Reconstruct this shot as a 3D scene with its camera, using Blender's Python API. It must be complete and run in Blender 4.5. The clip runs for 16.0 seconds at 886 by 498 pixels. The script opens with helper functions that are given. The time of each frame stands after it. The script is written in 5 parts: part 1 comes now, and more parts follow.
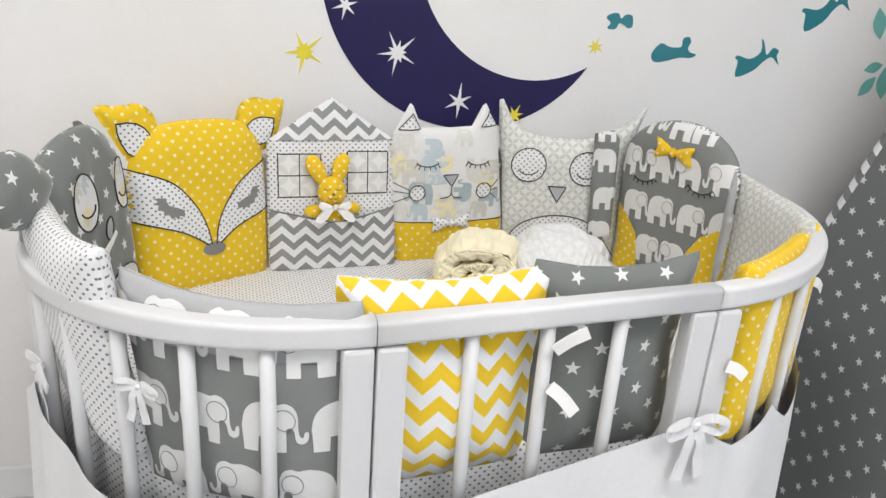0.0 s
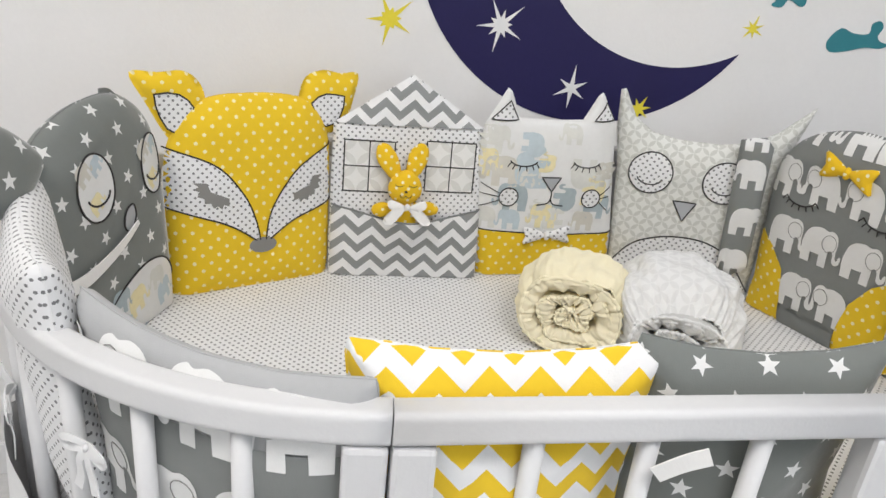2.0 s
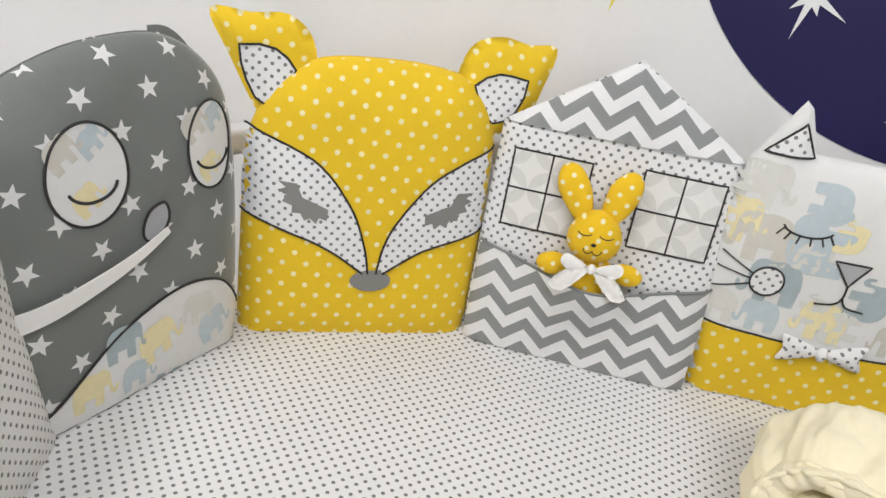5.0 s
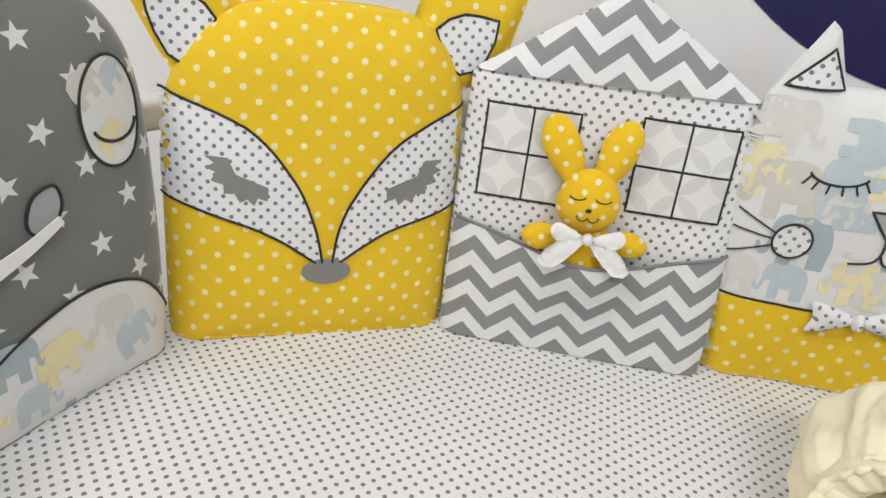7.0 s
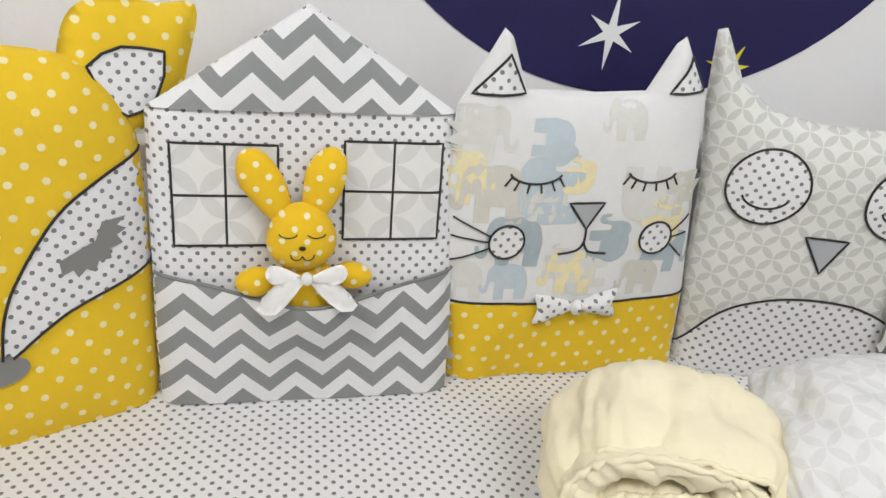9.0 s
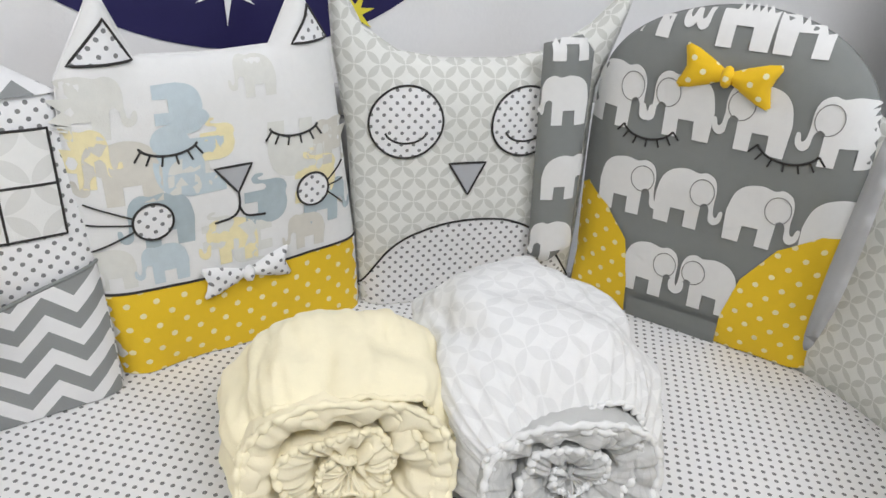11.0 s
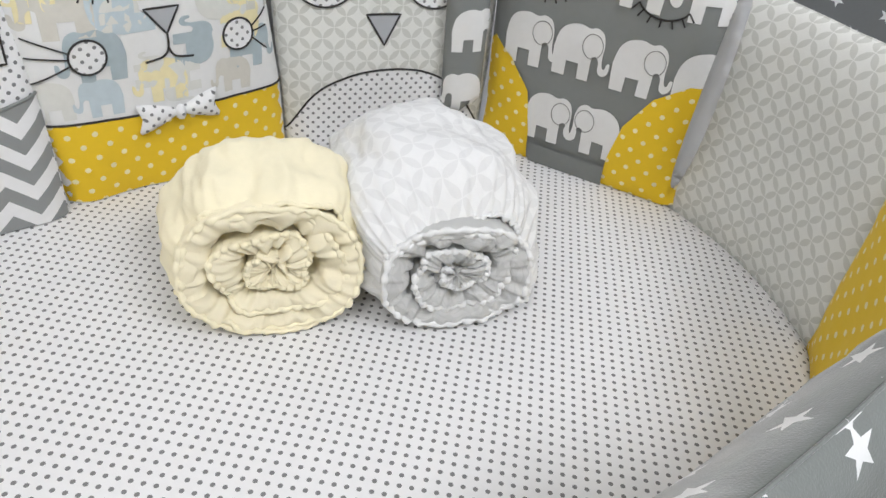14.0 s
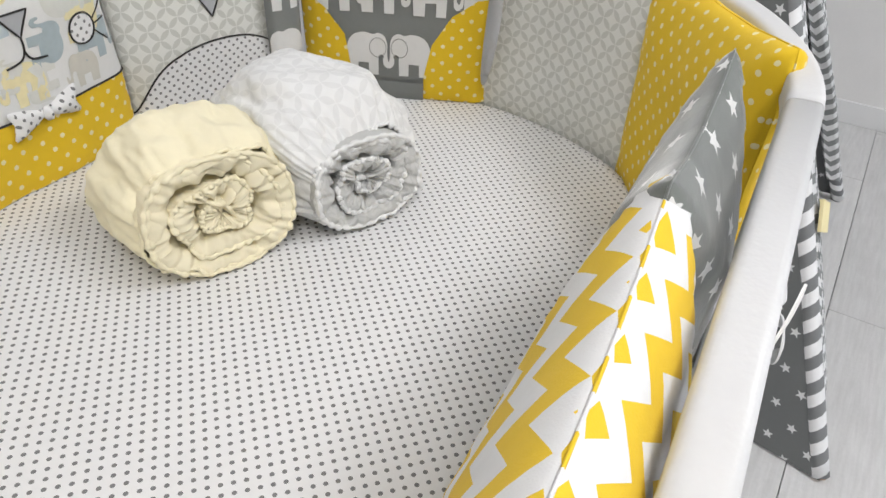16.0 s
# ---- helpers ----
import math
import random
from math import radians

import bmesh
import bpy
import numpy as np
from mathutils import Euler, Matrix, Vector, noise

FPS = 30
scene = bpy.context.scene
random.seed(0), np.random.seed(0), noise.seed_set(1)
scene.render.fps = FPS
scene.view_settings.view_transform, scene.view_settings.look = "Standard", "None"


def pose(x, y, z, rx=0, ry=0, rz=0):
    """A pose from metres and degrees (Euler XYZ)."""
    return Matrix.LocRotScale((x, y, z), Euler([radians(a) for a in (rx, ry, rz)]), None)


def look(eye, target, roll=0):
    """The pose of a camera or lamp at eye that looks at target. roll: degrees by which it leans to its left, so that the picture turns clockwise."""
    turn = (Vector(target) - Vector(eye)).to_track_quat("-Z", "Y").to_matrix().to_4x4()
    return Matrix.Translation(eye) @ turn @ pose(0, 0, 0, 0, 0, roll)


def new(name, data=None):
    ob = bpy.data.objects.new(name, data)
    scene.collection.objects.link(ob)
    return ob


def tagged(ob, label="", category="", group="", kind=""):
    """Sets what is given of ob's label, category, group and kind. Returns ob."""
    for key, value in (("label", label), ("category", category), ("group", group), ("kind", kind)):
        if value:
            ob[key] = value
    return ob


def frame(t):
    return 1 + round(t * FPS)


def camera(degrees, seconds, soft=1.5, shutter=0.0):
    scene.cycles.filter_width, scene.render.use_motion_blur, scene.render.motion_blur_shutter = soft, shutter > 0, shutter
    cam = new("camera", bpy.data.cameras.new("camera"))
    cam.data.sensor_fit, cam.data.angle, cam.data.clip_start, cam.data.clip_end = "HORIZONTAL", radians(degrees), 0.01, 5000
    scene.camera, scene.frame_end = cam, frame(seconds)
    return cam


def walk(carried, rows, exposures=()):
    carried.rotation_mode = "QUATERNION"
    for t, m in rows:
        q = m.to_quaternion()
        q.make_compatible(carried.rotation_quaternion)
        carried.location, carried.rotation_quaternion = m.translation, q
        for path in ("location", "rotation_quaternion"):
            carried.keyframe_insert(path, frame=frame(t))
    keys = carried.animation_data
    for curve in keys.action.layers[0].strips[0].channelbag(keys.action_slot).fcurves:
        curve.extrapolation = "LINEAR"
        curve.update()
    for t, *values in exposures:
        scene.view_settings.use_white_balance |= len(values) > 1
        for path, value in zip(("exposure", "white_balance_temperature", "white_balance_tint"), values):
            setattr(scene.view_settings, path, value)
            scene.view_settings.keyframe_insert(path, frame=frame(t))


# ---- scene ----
cam = camera(64.3, 16.0)
PATH = [
    (0, (-0.227, 1.902, 1.155), (0.212, 3.734, 0.484), 4.2),
    (0.5, (-0.203, 1.962, 1.155), (0.158, 3.802, 0.458), 4.2),
    (1, (-0.169, 2.027, 1.155), (0.123, 3.875, 0.449), 5.2),
    (1.5, (-0.145, 2.085, 1.148), (0.031, 3.953, 0.456), 5.7),
    (2, (-0.138, 2.142, 1.137), (-0.013, 3.987, 0.376), 6.1),
    (2.5, (-0.148, 2.225, 1.132), (-0.053, 4.06, 0.344), 5.9),
    (3, (-0.166, 2.323, 1.148), (-0.129, 4.167, 0.375), 5.5),
    (3.5, (-0.17, 2.403, 1.151), (-0.202, 4.225, 0.326), 5.5),
    (4, (-0.134, 2.465, 1.135), (-0.376, 4.25, 0.265), 7.7),
    (4.5, (-0.103, 2.518, 1.112), (-0.547, 4.263, 0.242), 9.8),
    (4.7, (-0.099, 2.537, 1.096), (-0.576, 4.268, 0.214), 9.7),
    (6.8, (-0.123, 2.65, 1.004), (-0.599, 4.376, 0.112), 7.7),
    (7, (-0.12, 2.66, 1.007), (-0.536, 4.403, 0.117), 6.8),
    (7.5, (-0.133, 2.675, 1.004), (-0.403, 4.454, 0.13), 5.9),
    (8, (-0.124, 2.691, 1.006), (-0.248, 4.486, 0.132), 5.9),
    (8.5, (-0.111, 2.706, 1.009), (-0.04, 4.518, 0.166), 6.1),
    (9, (-0.094, 2.719, 1.018), (0.158, 4.527, 0.201), 5.8),
    (9.5, (-0.069, 2.727, 1.02), (0.353, 4.504, 0.205), 4.5),
    (10, (-0.054, 2.734, 1.017), (0.595, 4.433, 0.186), 4.1),
    (12.3, (0.004, 2.652, 1.029), (1.004, 4.086, 0.058), 4.7),
    (12.5, (0.0, 2.65, 1.025), (0.978, 4.072, 0.014), 5.0),
    (13, (-0.008, 2.633, 1.022), (0.909, 4.052, -0.049), 4.9),
    (13.5, (-0.02, 2.61, 1.02), (0.846, 4.004, -0.123), 5.4),
    (14, (-0.046, 2.602, 1.029), (0.944, 3.913, -0.112), 7.5),
    (14.5, (-0.116, 2.616, 1.035), (1.096, 3.718, -0.113), 6.9),
    (15, (-0.174, 2.618, 1.027), (1.203, 3.506, -0.12), 6.5),
    (15.5, (-0.215, 2.601, 1.035), (1.216, 3.424, -0.094), 4.9),
    (16, (-0.253, 2.588, 1.036), (1.165, 3.405, -0.115), 3.7),
]
walk(cam, [(t, look(eye, target, roll)) for t, eye, target, roll in PATH],
     [(0.0, -0.25, 6500, 10), (2.0, -0.37, 6500, 10), (3.0, -0.38, 6500, 10), (4.5, -0.28, 6500, 10), (7.0, -0.30, 6500, 10), (9.0, -0.32, 6450, 10),
      (10.0, -0.33, 6250, 10), (12.3, -0.22, 6250, 10), (14.0, -0.24, 6230, 10), (15.0, -0.26, 6350, 10), (16.0, -0.30, 6430, 10)])

# ---- light ----
world = bpy.data.worlds.new("world")
scene.world = world
world.use_nodes = True
wn = world.node_tree
sky = wn.nodes.new("ShaderNodeTexSky")
sky.sky_type, sky.sun_disc, sky.sun_elevation, sky.sun_rotation = "NISHITA", False, radians(35), radians(200)
wn.links.new(sky.outputs[0], wn.nodes["Background"].inputs[0])
wn.nodes["Background"].inputs[1].default_value = 0.1


def area_lamp(name, m, sx, sy, watts, colour):
    lamp = bpy.data.lights.new(name, "AREA")
    lamp.shape, lamp.size, lamp.size_y, lamp.energy, lamp.color = "RECTANGLE", sx, sy, watts, colour
    ob = new(name, lamp)
    ob.matrix_world = m
    return ob


WALL = 3.418
X0, X1, Y0, H = -1.7, 2.6, -1.2, 2.7
area_lamp("window_light", look((1.35, Y0 - 0.05, 1.6), (1.0, 3.0, 0.8)), 1.5, 1.3, 25, (0.82, 0.91, 1.0))
area_lamp("ceiling_light_glow", look((0.55, 1.5, H - 0.09), (0.55, 1.5, 0)), 1.15, 0.55, 30, (0.97, 0.97, 1.0))
area_lamp("ceiling_light_glow", look((-0.9, 1.9, H - 0.09), (-0.9, 1.9, 0)), 0.55, 0.55, 22, (1.0, 0.965, 0.92))


# ---- materials ----
class Nodes:
    """A small writer of node materials; fabrics are laid out by the mesh's UV, in metres."""

    def __init__(self, name, rough=0.85, sheen=0.0):
        self.mat = bpy.data.materials.new(name)
        self.mat.use_nodes = True
        self.nt = self.mat.node_tree
        self.bsdf = self.nt.nodes["Principled BSDF"]
        self.bsdf.inputs["Roughness"].default_value = rough
        self.bsdf.inputs["Sheen Weight"].default_value = sheen
        self.bsdf.inputs["Specular IOR Level"].default_value = 0.25

    def node(self, kind, **props):
        n = self.nt.nodes.new(kind)
        for k, v in props.items():
            if k == "operation":
                n.operation = v
            elif k == "data_type":
                n.data_type = v
            elif k == "blend_type":
                n.blend_type = v
            elif k == "noise_dimensions":
                n.noise_dimensions = v
        return n

    def put(self, socket, v):
        if isinstance(v, (int, float, tuple)):
            socket.default_value = v
        else:
            self.nt.links.new(v, socket)

    def m(self, op, a, b=0.0):
        n = self.node("ShaderNodeMath", operation=op)
        self.put(n.inputs[0], a)
        self.put(n.inputs[1], b)
        return n.outputs[0]

    def wrap(self, a, hi, lo):
        n = self.node("ShaderNodeMath", operation="WRAP")
        self.put(n.inputs[0], a), self.put(n.inputs[1], hi), self.put(n.inputs[2], lo)
        return n.outputs[0]

    def uv(self):
        c = self.node("ShaderNodeUVMap")
        s = self.node("ShaderNodeSeparateXYZ")
        self.nt.links.new(c.outputs[0], s.inputs[0])
        return s.outputs[0], s.outputs[1]

    def place(self):
        return self.node("ShaderNodeTexCoord").outputs["Object"]

    def noise(self, scale, detail=3.0, rough=0.5, stretch=None):
        n = self.node("ShaderNodeTexNoise")
        co = self.place()
        if stretch:
            mp = self.node("ShaderNodeMapping")
            self.put(mp.inputs["Vector"], co)
            mp.inputs["Scale"].default_value = stretch
            co = mp.outputs[0]
        self.put(n.inputs["Vector"], co)
        n.inputs["Scale"].default_value, n.inputs["Detail"].default_value, n.inputs["Roughness"].default_value = scale, detail, rough
        return n.outputs[0]

    def mix(self, fac, a, b):
        n = self.node("ShaderNodeMix", data_type="RGBA")
        self.put(n.inputs[0], fac), self.put(n.inputs[6], a), self.put(n.inputs[7], b)
        return n.outputs[2]

    def shade(self, colour, amount, scale):
        """Uneven dye: the colour, a little lighter and darker in patches."""
        f = self.noise(scale, 4.0)
        k = self.m("ADD", self.m("MULTIPLY", f, 2 * amount), 1.0 - amount)
        n = self.node("ShaderNodeMix", data_type="RGBA", blend_type="MULTIPLY")
        n.inputs[0].default_value = 1.0
        c = self.node("ShaderNodeCombineColor")
        for i in range(3):
            self.put(c.inputs[i], k)
        self.put(n.inputs[6], colour), self.put(n.inputs[7], c.outputs[0])
        return n.outputs[2]

    def done(self, colour, bump=0.15, fine=900.0, coarse=28.0, depth=0.004, dye=0.06):
        colour = self.shade(self.shade(colour, dye, 9.0), dye * 0.7, 140.0)
        self.put(self.bsdf.inputs["Base Color"], colour)
        b1 = self.node("ShaderNodeBump")
        b1.inputs["Strength"].default_value, b1.inputs["Distance"].default_value = bump, depth
        self.put(b1.inputs["Height"], self.noise(coarse, 5.0, 0.55))
        b2 = self.node("ShaderNodeBump")
        b2.inputs["Strength"].default_value, b2.inputs["Distance"].default_value = 0.3, 0.0006
        self.put(b2.inputs["Height"], self.noise(fine, 1.0))
        self.put(b2.inputs["Normal"], b1.outputs[0])
        self.put(self.bsdf.inputs["Normal"], b2.outputs[0])
        return self.mat

    def dots(self, pitch, radius):
        u, v = self.uv()
        best = None
        for k in (0.0, 0.5):
            du = self.m("SUBTRACT", self.m("FRACT", self.m("ADD", self.m("DIVIDE", u, pitch), k)), 0.5)
            dv = self.m("SUBTRACT", self.m("FRACT", self.m("ADD", self.m("DIVIDE", v, pitch), k)), 0.5)
            d = self.m("SQRT", self.m("ADD", self.m("MULTIPLY", du, du), self.m("MULTIPLY", dv, dv)))
            best = d if best is None else self.m("MINIMUM", best, d)
        return self.m("LESS_THAN", best, radius / pitch)

    def zigzag(self, period, rise, band):
        u, v = self.uv()
        tri = self.m("ABSOLUTE", self.m("SUBTRACT", self.m("FRACT", self.m("DIVIDE", u, period)), 0.5))
        w = self.m("ADD", v, self.m("MULTIPLY", tri, 2 * rise))
        return self.m("LESS_THAN", self.m("FRACT", self.m("DIVIDE", w, band)), 0.5)

    def stars(self, pitch, size):
        u, v = self.uv()
        best = None
        k5 = 2 * math.pi / 5
        r = 0.42 * size / pitch
        big = size / pitch
        for k in (0.0, 0.5):
            qu = self.m("ADD", self.m("DIVIDE", u, pitch), k)
            qv = self.m("ADD", self.m("DIVIDE", v, pitch), k)
            cell = self.node("ShaderNodeCombineXYZ")
            self.put(cell.inputs[0], self.m("FLOOR", qu)), self.put(cell.inputs[1], self.m("FLOOR", qv))
            cell.inputs[2].default_value = k
            wnz = self.node("ShaderNodeTexWhiteNoise", noise_dimensions="3D")
            self.put(wnz.inputs[0], cell.outputs[0])
            du = self.m("SUBTRACT", self.m("FRACT", qu), 0.5)
            dv = self.m("SUBTRACT", self.m("FRACT", qv), 0.5)
            ang = self.m("ADD", self.m("ARCTAN2", dv, du), self.m("MULTIPLY", wnz.outputs[0], 6.283))
            delta = self.m("ABSOLUTE", self.wrap(ang, k5 / 2, -k5 / 2))
            rho = self.m("SQRT", self.m("ADD", self.m("MULTIPLY", du, du), self.m("MULTIPLY", dv, dv)))
            x = self.m("MULTIPLY", rho, self.m("COSINE", delta))
            y = self.m("MULTIPLY", rho, self.m("SINE", delta))
            nx, ny = r * math.sin(k5 / 2), big - r * math.cos(k5 / 2)
            e = self.m("SUBTRACT", self.m("ADD", self.m("MULTIPLY", x, nx), self.m("MULTIPLY", y, ny)), big * nx)
            best = e if best is None else self.m("MINIMUM", best, e)
        return self.m("LESS_THAN", best, 0.0)

    def petals(self, cell):
        """Overlapping rings, whose overlaps make a lattice of petals."""
        u, v = self.uv()
        k = 0.7071 / cell
        a = self.m("FRACT", self.m("MULTIPLY", self.m("ADD", u, v), k))
        b = self.m("FRACT", self.m("MULTIPLY", self.m("SUBTRACT", u, v), k))
        total = None
        for cx in (0.0, 1.0):
            for cy in (0.0, 1.0):
                da, db = self.m("SUBTRACT", a, cx), self.m("SUBTRACT", b, cy)
                d = self.m("SQRT", self.m("ADD", self.m("MULTIPLY", da, da), self.m("MULTIPLY", db, db)))
                s = self.m("LESS_THAN", d, 0.69)
                total = s if total is None else self.m("ADD", total, s)
        return self.m("GREATER_THAN", total, 1.5)


def fabric(name, base, kind="", ink=(0.8, 0.8, 0.8, 1), a=0.0, b=0.0, c=0.0, rough=0.9, bump=0.15, dye=0.05):
    g = Nodes(name, rough, 0.1)
    base = (*base, 1) if len(base) == 3 else base
    ink = (*ink, 1) if len(ink) == 3 else ink
    col = base
    if kind == "dots":
        col = g.mix(g.dots(a, b), base, ink)
    elif kind == "zigzag":
        col = g.mix(g.zigzag(a, b, c), base, ink)
    elif kind == "stars":
        col = g.mix(g.stars(a, b), base, ink)
    elif kind == "petals":
        col = g.mix(g.petals(a), base, ink)
    return g.done(col, bump, dye=dye)


WHITE = (0.79, 0.79, 0.795)
INK = (0.21, 0.213, 0.215)
YEL = (0.80, 0.535, 0.024)
GREY = (0.225, 0.235, 0.23)
white_dots = fabric("white_cotton_grey_dots", WHITE, "dots", INK, 0.0122, 0.0018)
yellow_dots = fabric("yellow_cotton_white_dots", YEL, "dots", (0.84, 0.74, 0.42), 0.0245, 0.0028)
small_yellow_dots = fabric("yellow_plush_cream_dots", (0.82, 0.52, 0.02), "dots", (0.85, 0.77, 0.5), 0.021, 0.0026)
grey_stars = fabric("grey_cotton_white_stars", (0.185, 0.197, 0.187), "stars", (0.75, 0.75, 0.74), 0.062, 0.0105)
tent_stars = fabric("dark_grey_cotton_white_stars", (0.165, 0.172, 0.172), "stars", (0.72, 0.73, 0.73), 0.072, 0.0105)
for sateen in (grey_stars,):
    sateen.node_tree.nodes["Principled BSDF"].inputs["Sheen Weight"].default_value = 0.7
    sateen.node_tree.nodes["Principled BSDF"].inputs["Sheen Roughness"].default_value = 0.35
grey_zigzag = fabric("white_cotton_grey_zigzag", WHITE, "zigzag", (0.27, 0.28, 0.28), 0.0460, 0.0205, 0.0305)
yellow_zigzag = fabric("white_cotton_yellow_zigzag", WHITE, "zigzag", (0.80, 0.54, 0.028), 0.041, 0.021, 0.042)
lattice_print = fabric("cream_cotton_grey_lattice", (0.74, 0.745, 0.71), "petals", (0.585, 0.59, 0.55), 0.0180)
pane_print = fabric("white_cotton_grey_rings", (0.76, 0.76, 0.74), "petals", (0.66, 0.66, 0.635), 0.031)
grey_cotton = fabric("plain_grey_cotton", GREY)
# grey cotton lightened; on the elephant cushion its paleness is painted sheen
lightened_grey = fabric("lightened_grey_cotton", (0.42, 0.425, 0.43))
nose_grey = fabric("grey_felt", (0.24, 0.235, 0.225))
beak_grey = fabric("blue_grey_felt", (0.42, 0.43, 0.45))
print_white = fabric("white_print", (0.76, 0.76, 0.75))
white_cotton = fabric("white_cotton", WHITE)
skirt_white = fabric("white_voile", (0.72, 0.72, 0.725), bump=0.35)
satin = fabric("white_satin", (0.84, 0.83, 0.81), rough=0.4, bump=0.05)
thread = fabric("dark_thread", (0.035, 0.033, 0.032), rough=0.8, dye=0.1)
butter = fabric("butter_yellow_cotton", (0.90, 0.83, 0.60), bump=0.45)
stone_cotton = fabric("pale_cotton_grey_lattice", (0.80, 0.805, 0.80), "petals", (0.735, 0.74, 0.735), 0.02, bump=0.6)
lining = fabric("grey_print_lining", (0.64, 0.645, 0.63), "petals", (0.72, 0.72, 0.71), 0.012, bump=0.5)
wash_blue = fabric("print_blue_grey", (0.52, 0.60, 0.64), dye=0.12)
wash_slate = fabric("print_slate", (0.40, 0.47, 0.50), dye=0.14)
wash_sand = fabric("print_sand", (0.62, 0.60, 0.54), dye=0.10)
wash_stone = fabric("print_stone", (0.68, 0.68, 0.64), dye=0.10)
wash_yellow = fabric("print_soft_yellow", (0.80, 0.72, 0.44), dye=0.12)


def see_through(mat, colour, share):
    """Thin cloth lets part of the light pass."""
    nt = mat.node_tree
    tr = nt.nodes.new("ShaderNodeBsdfTranslucent")
    tr.inputs[0].default_value = (*colour, 1)
    mx = nt.nodes.new("ShaderNodeMixShader")
    mx.inputs[0].default_value = share
    nt.links.new(nt.nodes["Principled BSDF"].outputs[0], mx.inputs[1])
    nt.links.new(tr.outputs[0], mx.inputs[2])
    nt.links.new(mx.outputs[0], nt.nodes["Material Output"].inputs[0])


butter_fold = fabric("butter_yellow_cotton_folds", (0.95, 0.88, 0.66), bump=0.4)
see_through(butter_fold, (0.96, 0.84, 0.50), 0.15)
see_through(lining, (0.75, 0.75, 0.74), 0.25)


def paint(name, colour, rough, bump, scale, dye=0.03, spec=0.5):
    g = Nodes(name, rough)
    g.bsdf.inputs["Specular IOR Level"].default_value = spec
    return g.done((*colour, 1), bump, 260.0, scale, 0.002, dye)


wall_paint = paint("white_wall_paint", (0.80, 0.79, 0.78), 0.7, 0.10, 60.0)
ceiling_paint = paint("ceiling_paint", (0.82, 0.82, 0.81), 0.9, 0.06, 50.0)
rail_paint = paint("white_lacquered_wood", (0.66, 0.66, 0.665), 0.42, 0.06, 30.0)
trim_paint = paint("white_trim_paint", (0.78, 0.78, 0.78), 0.45, 0.05, 30.0)
navy_film = paint("navy_vinyl", (0.014, 0.011, 0.070), 0.62, 0.04, 40.0, 0.08, 0.3)
teal_film = paint("teal_vinyl", (0.022, 0.20, 0.24), 0.42, 0.04, 40.0, 0.08)
mint_film = paint("mint_vinyl", (0.16, 0.46, 0.42), 0.42, 0.04, 40.0, 0.08)
sun_film = paint("yellow_vinyl", (0.78, 0.66, 0.04), 0.42, 0.04, 40.0, 0.06)
white_film = paint("white_vinyl", (0.80, 0.80, 0.80), 0.42, 0.04, 40.0)
metal_grey = paint("grey_metal", (0.4, 0.4, 0.4), 0.35, 0.02, 60.0)

gw = Nodes("pine_pole", 0.55)
pole_wood = gw.done(gw.mix(gw.noise(30.0, 4.0, 0.6, (8, 8, 0.6)), (0.30, 0.17, 0.08, 1), (0.44, 0.28, 0.15, 1)), 0.2, 400, 60)
gf = Nodes("bleached_oak_laminate", 0.42)
oi = gf.node("ShaderNodeObjectInfo")
grain = gf.noise(11.0, 7.0, 0.65, (0.7, 9.0, 1.0))
tone = gf.m("ADD", gf.m("MULTIPLY", grain, 0.75), gf.m("MULTIPLY", oi.outputs["Random"], 0.25))
plank_wood = gf.done(gf.mix(tone, (0.46, 0.455, 0.45, 1), (0.80, 0.795, 0.79, 1)), 0.15, 300, 80, dye=0.08)
gl = Nodes("lamp_diffuser")
gl.bsdf.inputs["Emission Color"].default_value = (1.0, 0.95, 0.9, 1)
gl.bsdf.inputs["Emission Strength"].default_value = 4.0
diffuser_glow = gl.mat
gg = Nodes("window_glass", 0.02)
gg.bsdf.inputs["Transmission Weight"].default_value = 1.0
gg.bsdf.inputs["Base Color"].default_value = (1, 1, 1, 1)
glass = gg.mat


# ---- mesh helpers ----
from mathutils.geometry import delaunay_2d_cdt


def mesh_part(name, verts, faces, mat, parent=None, label="", uvs=None, smooth=True):
    """One mesh object; uvs: a pair for each vertex, in metres."""
    me = bpy.data.meshes.new(name)
    me.from_pydata([tuple(map(float, v)) for v in verts], [], [tuple(map(int, f)) for f in faces])
    me.materials.append(mat)
    if uvs is not None:
        lay = me.uv_layers.new(name="UVMap")
        idx = np.empty(len(me.loops), dtype=np.int32)
        me.loops.foreach_get("vertex_index", idx)
        lay.data.foreach_set("uv", np.asarray(uvs, dtype=np.float32)[idx].ravel())
    if smooth:
        me.polygons.foreach_set("use_smooth", [True] * len(me.polygons))
    me.update()
    ob = new(name, me)
    if parent is not None:
        ob.parent = parent
    if label:
        tagged(ob, label)
    return ob


def part(name, bm, mat, parent=None, label="", smooth=True):
    bmesh.ops.recalc_face_normals(bm, faces=bm.faces[:])
    me = bpy.data.meshes.new(name)
    bm.to_mesh(me)
    bm.free()
    me.materials.append(mat)
    if smooth:
        me.polygons.foreach_set("use_smooth", [True] * len(me.polygons))
    ob = new(name, me)
    if parent is not None:
        ob.parent = parent
    if label:
        tagged(ob, label)
    return ob


def thing(name, m, label, category, group="", kind=""):
    ob = new(name)
    ob.empty_display_size = 0.05
    ob.matrix_world = m
    return tagged(ob, label, category, group, kind)


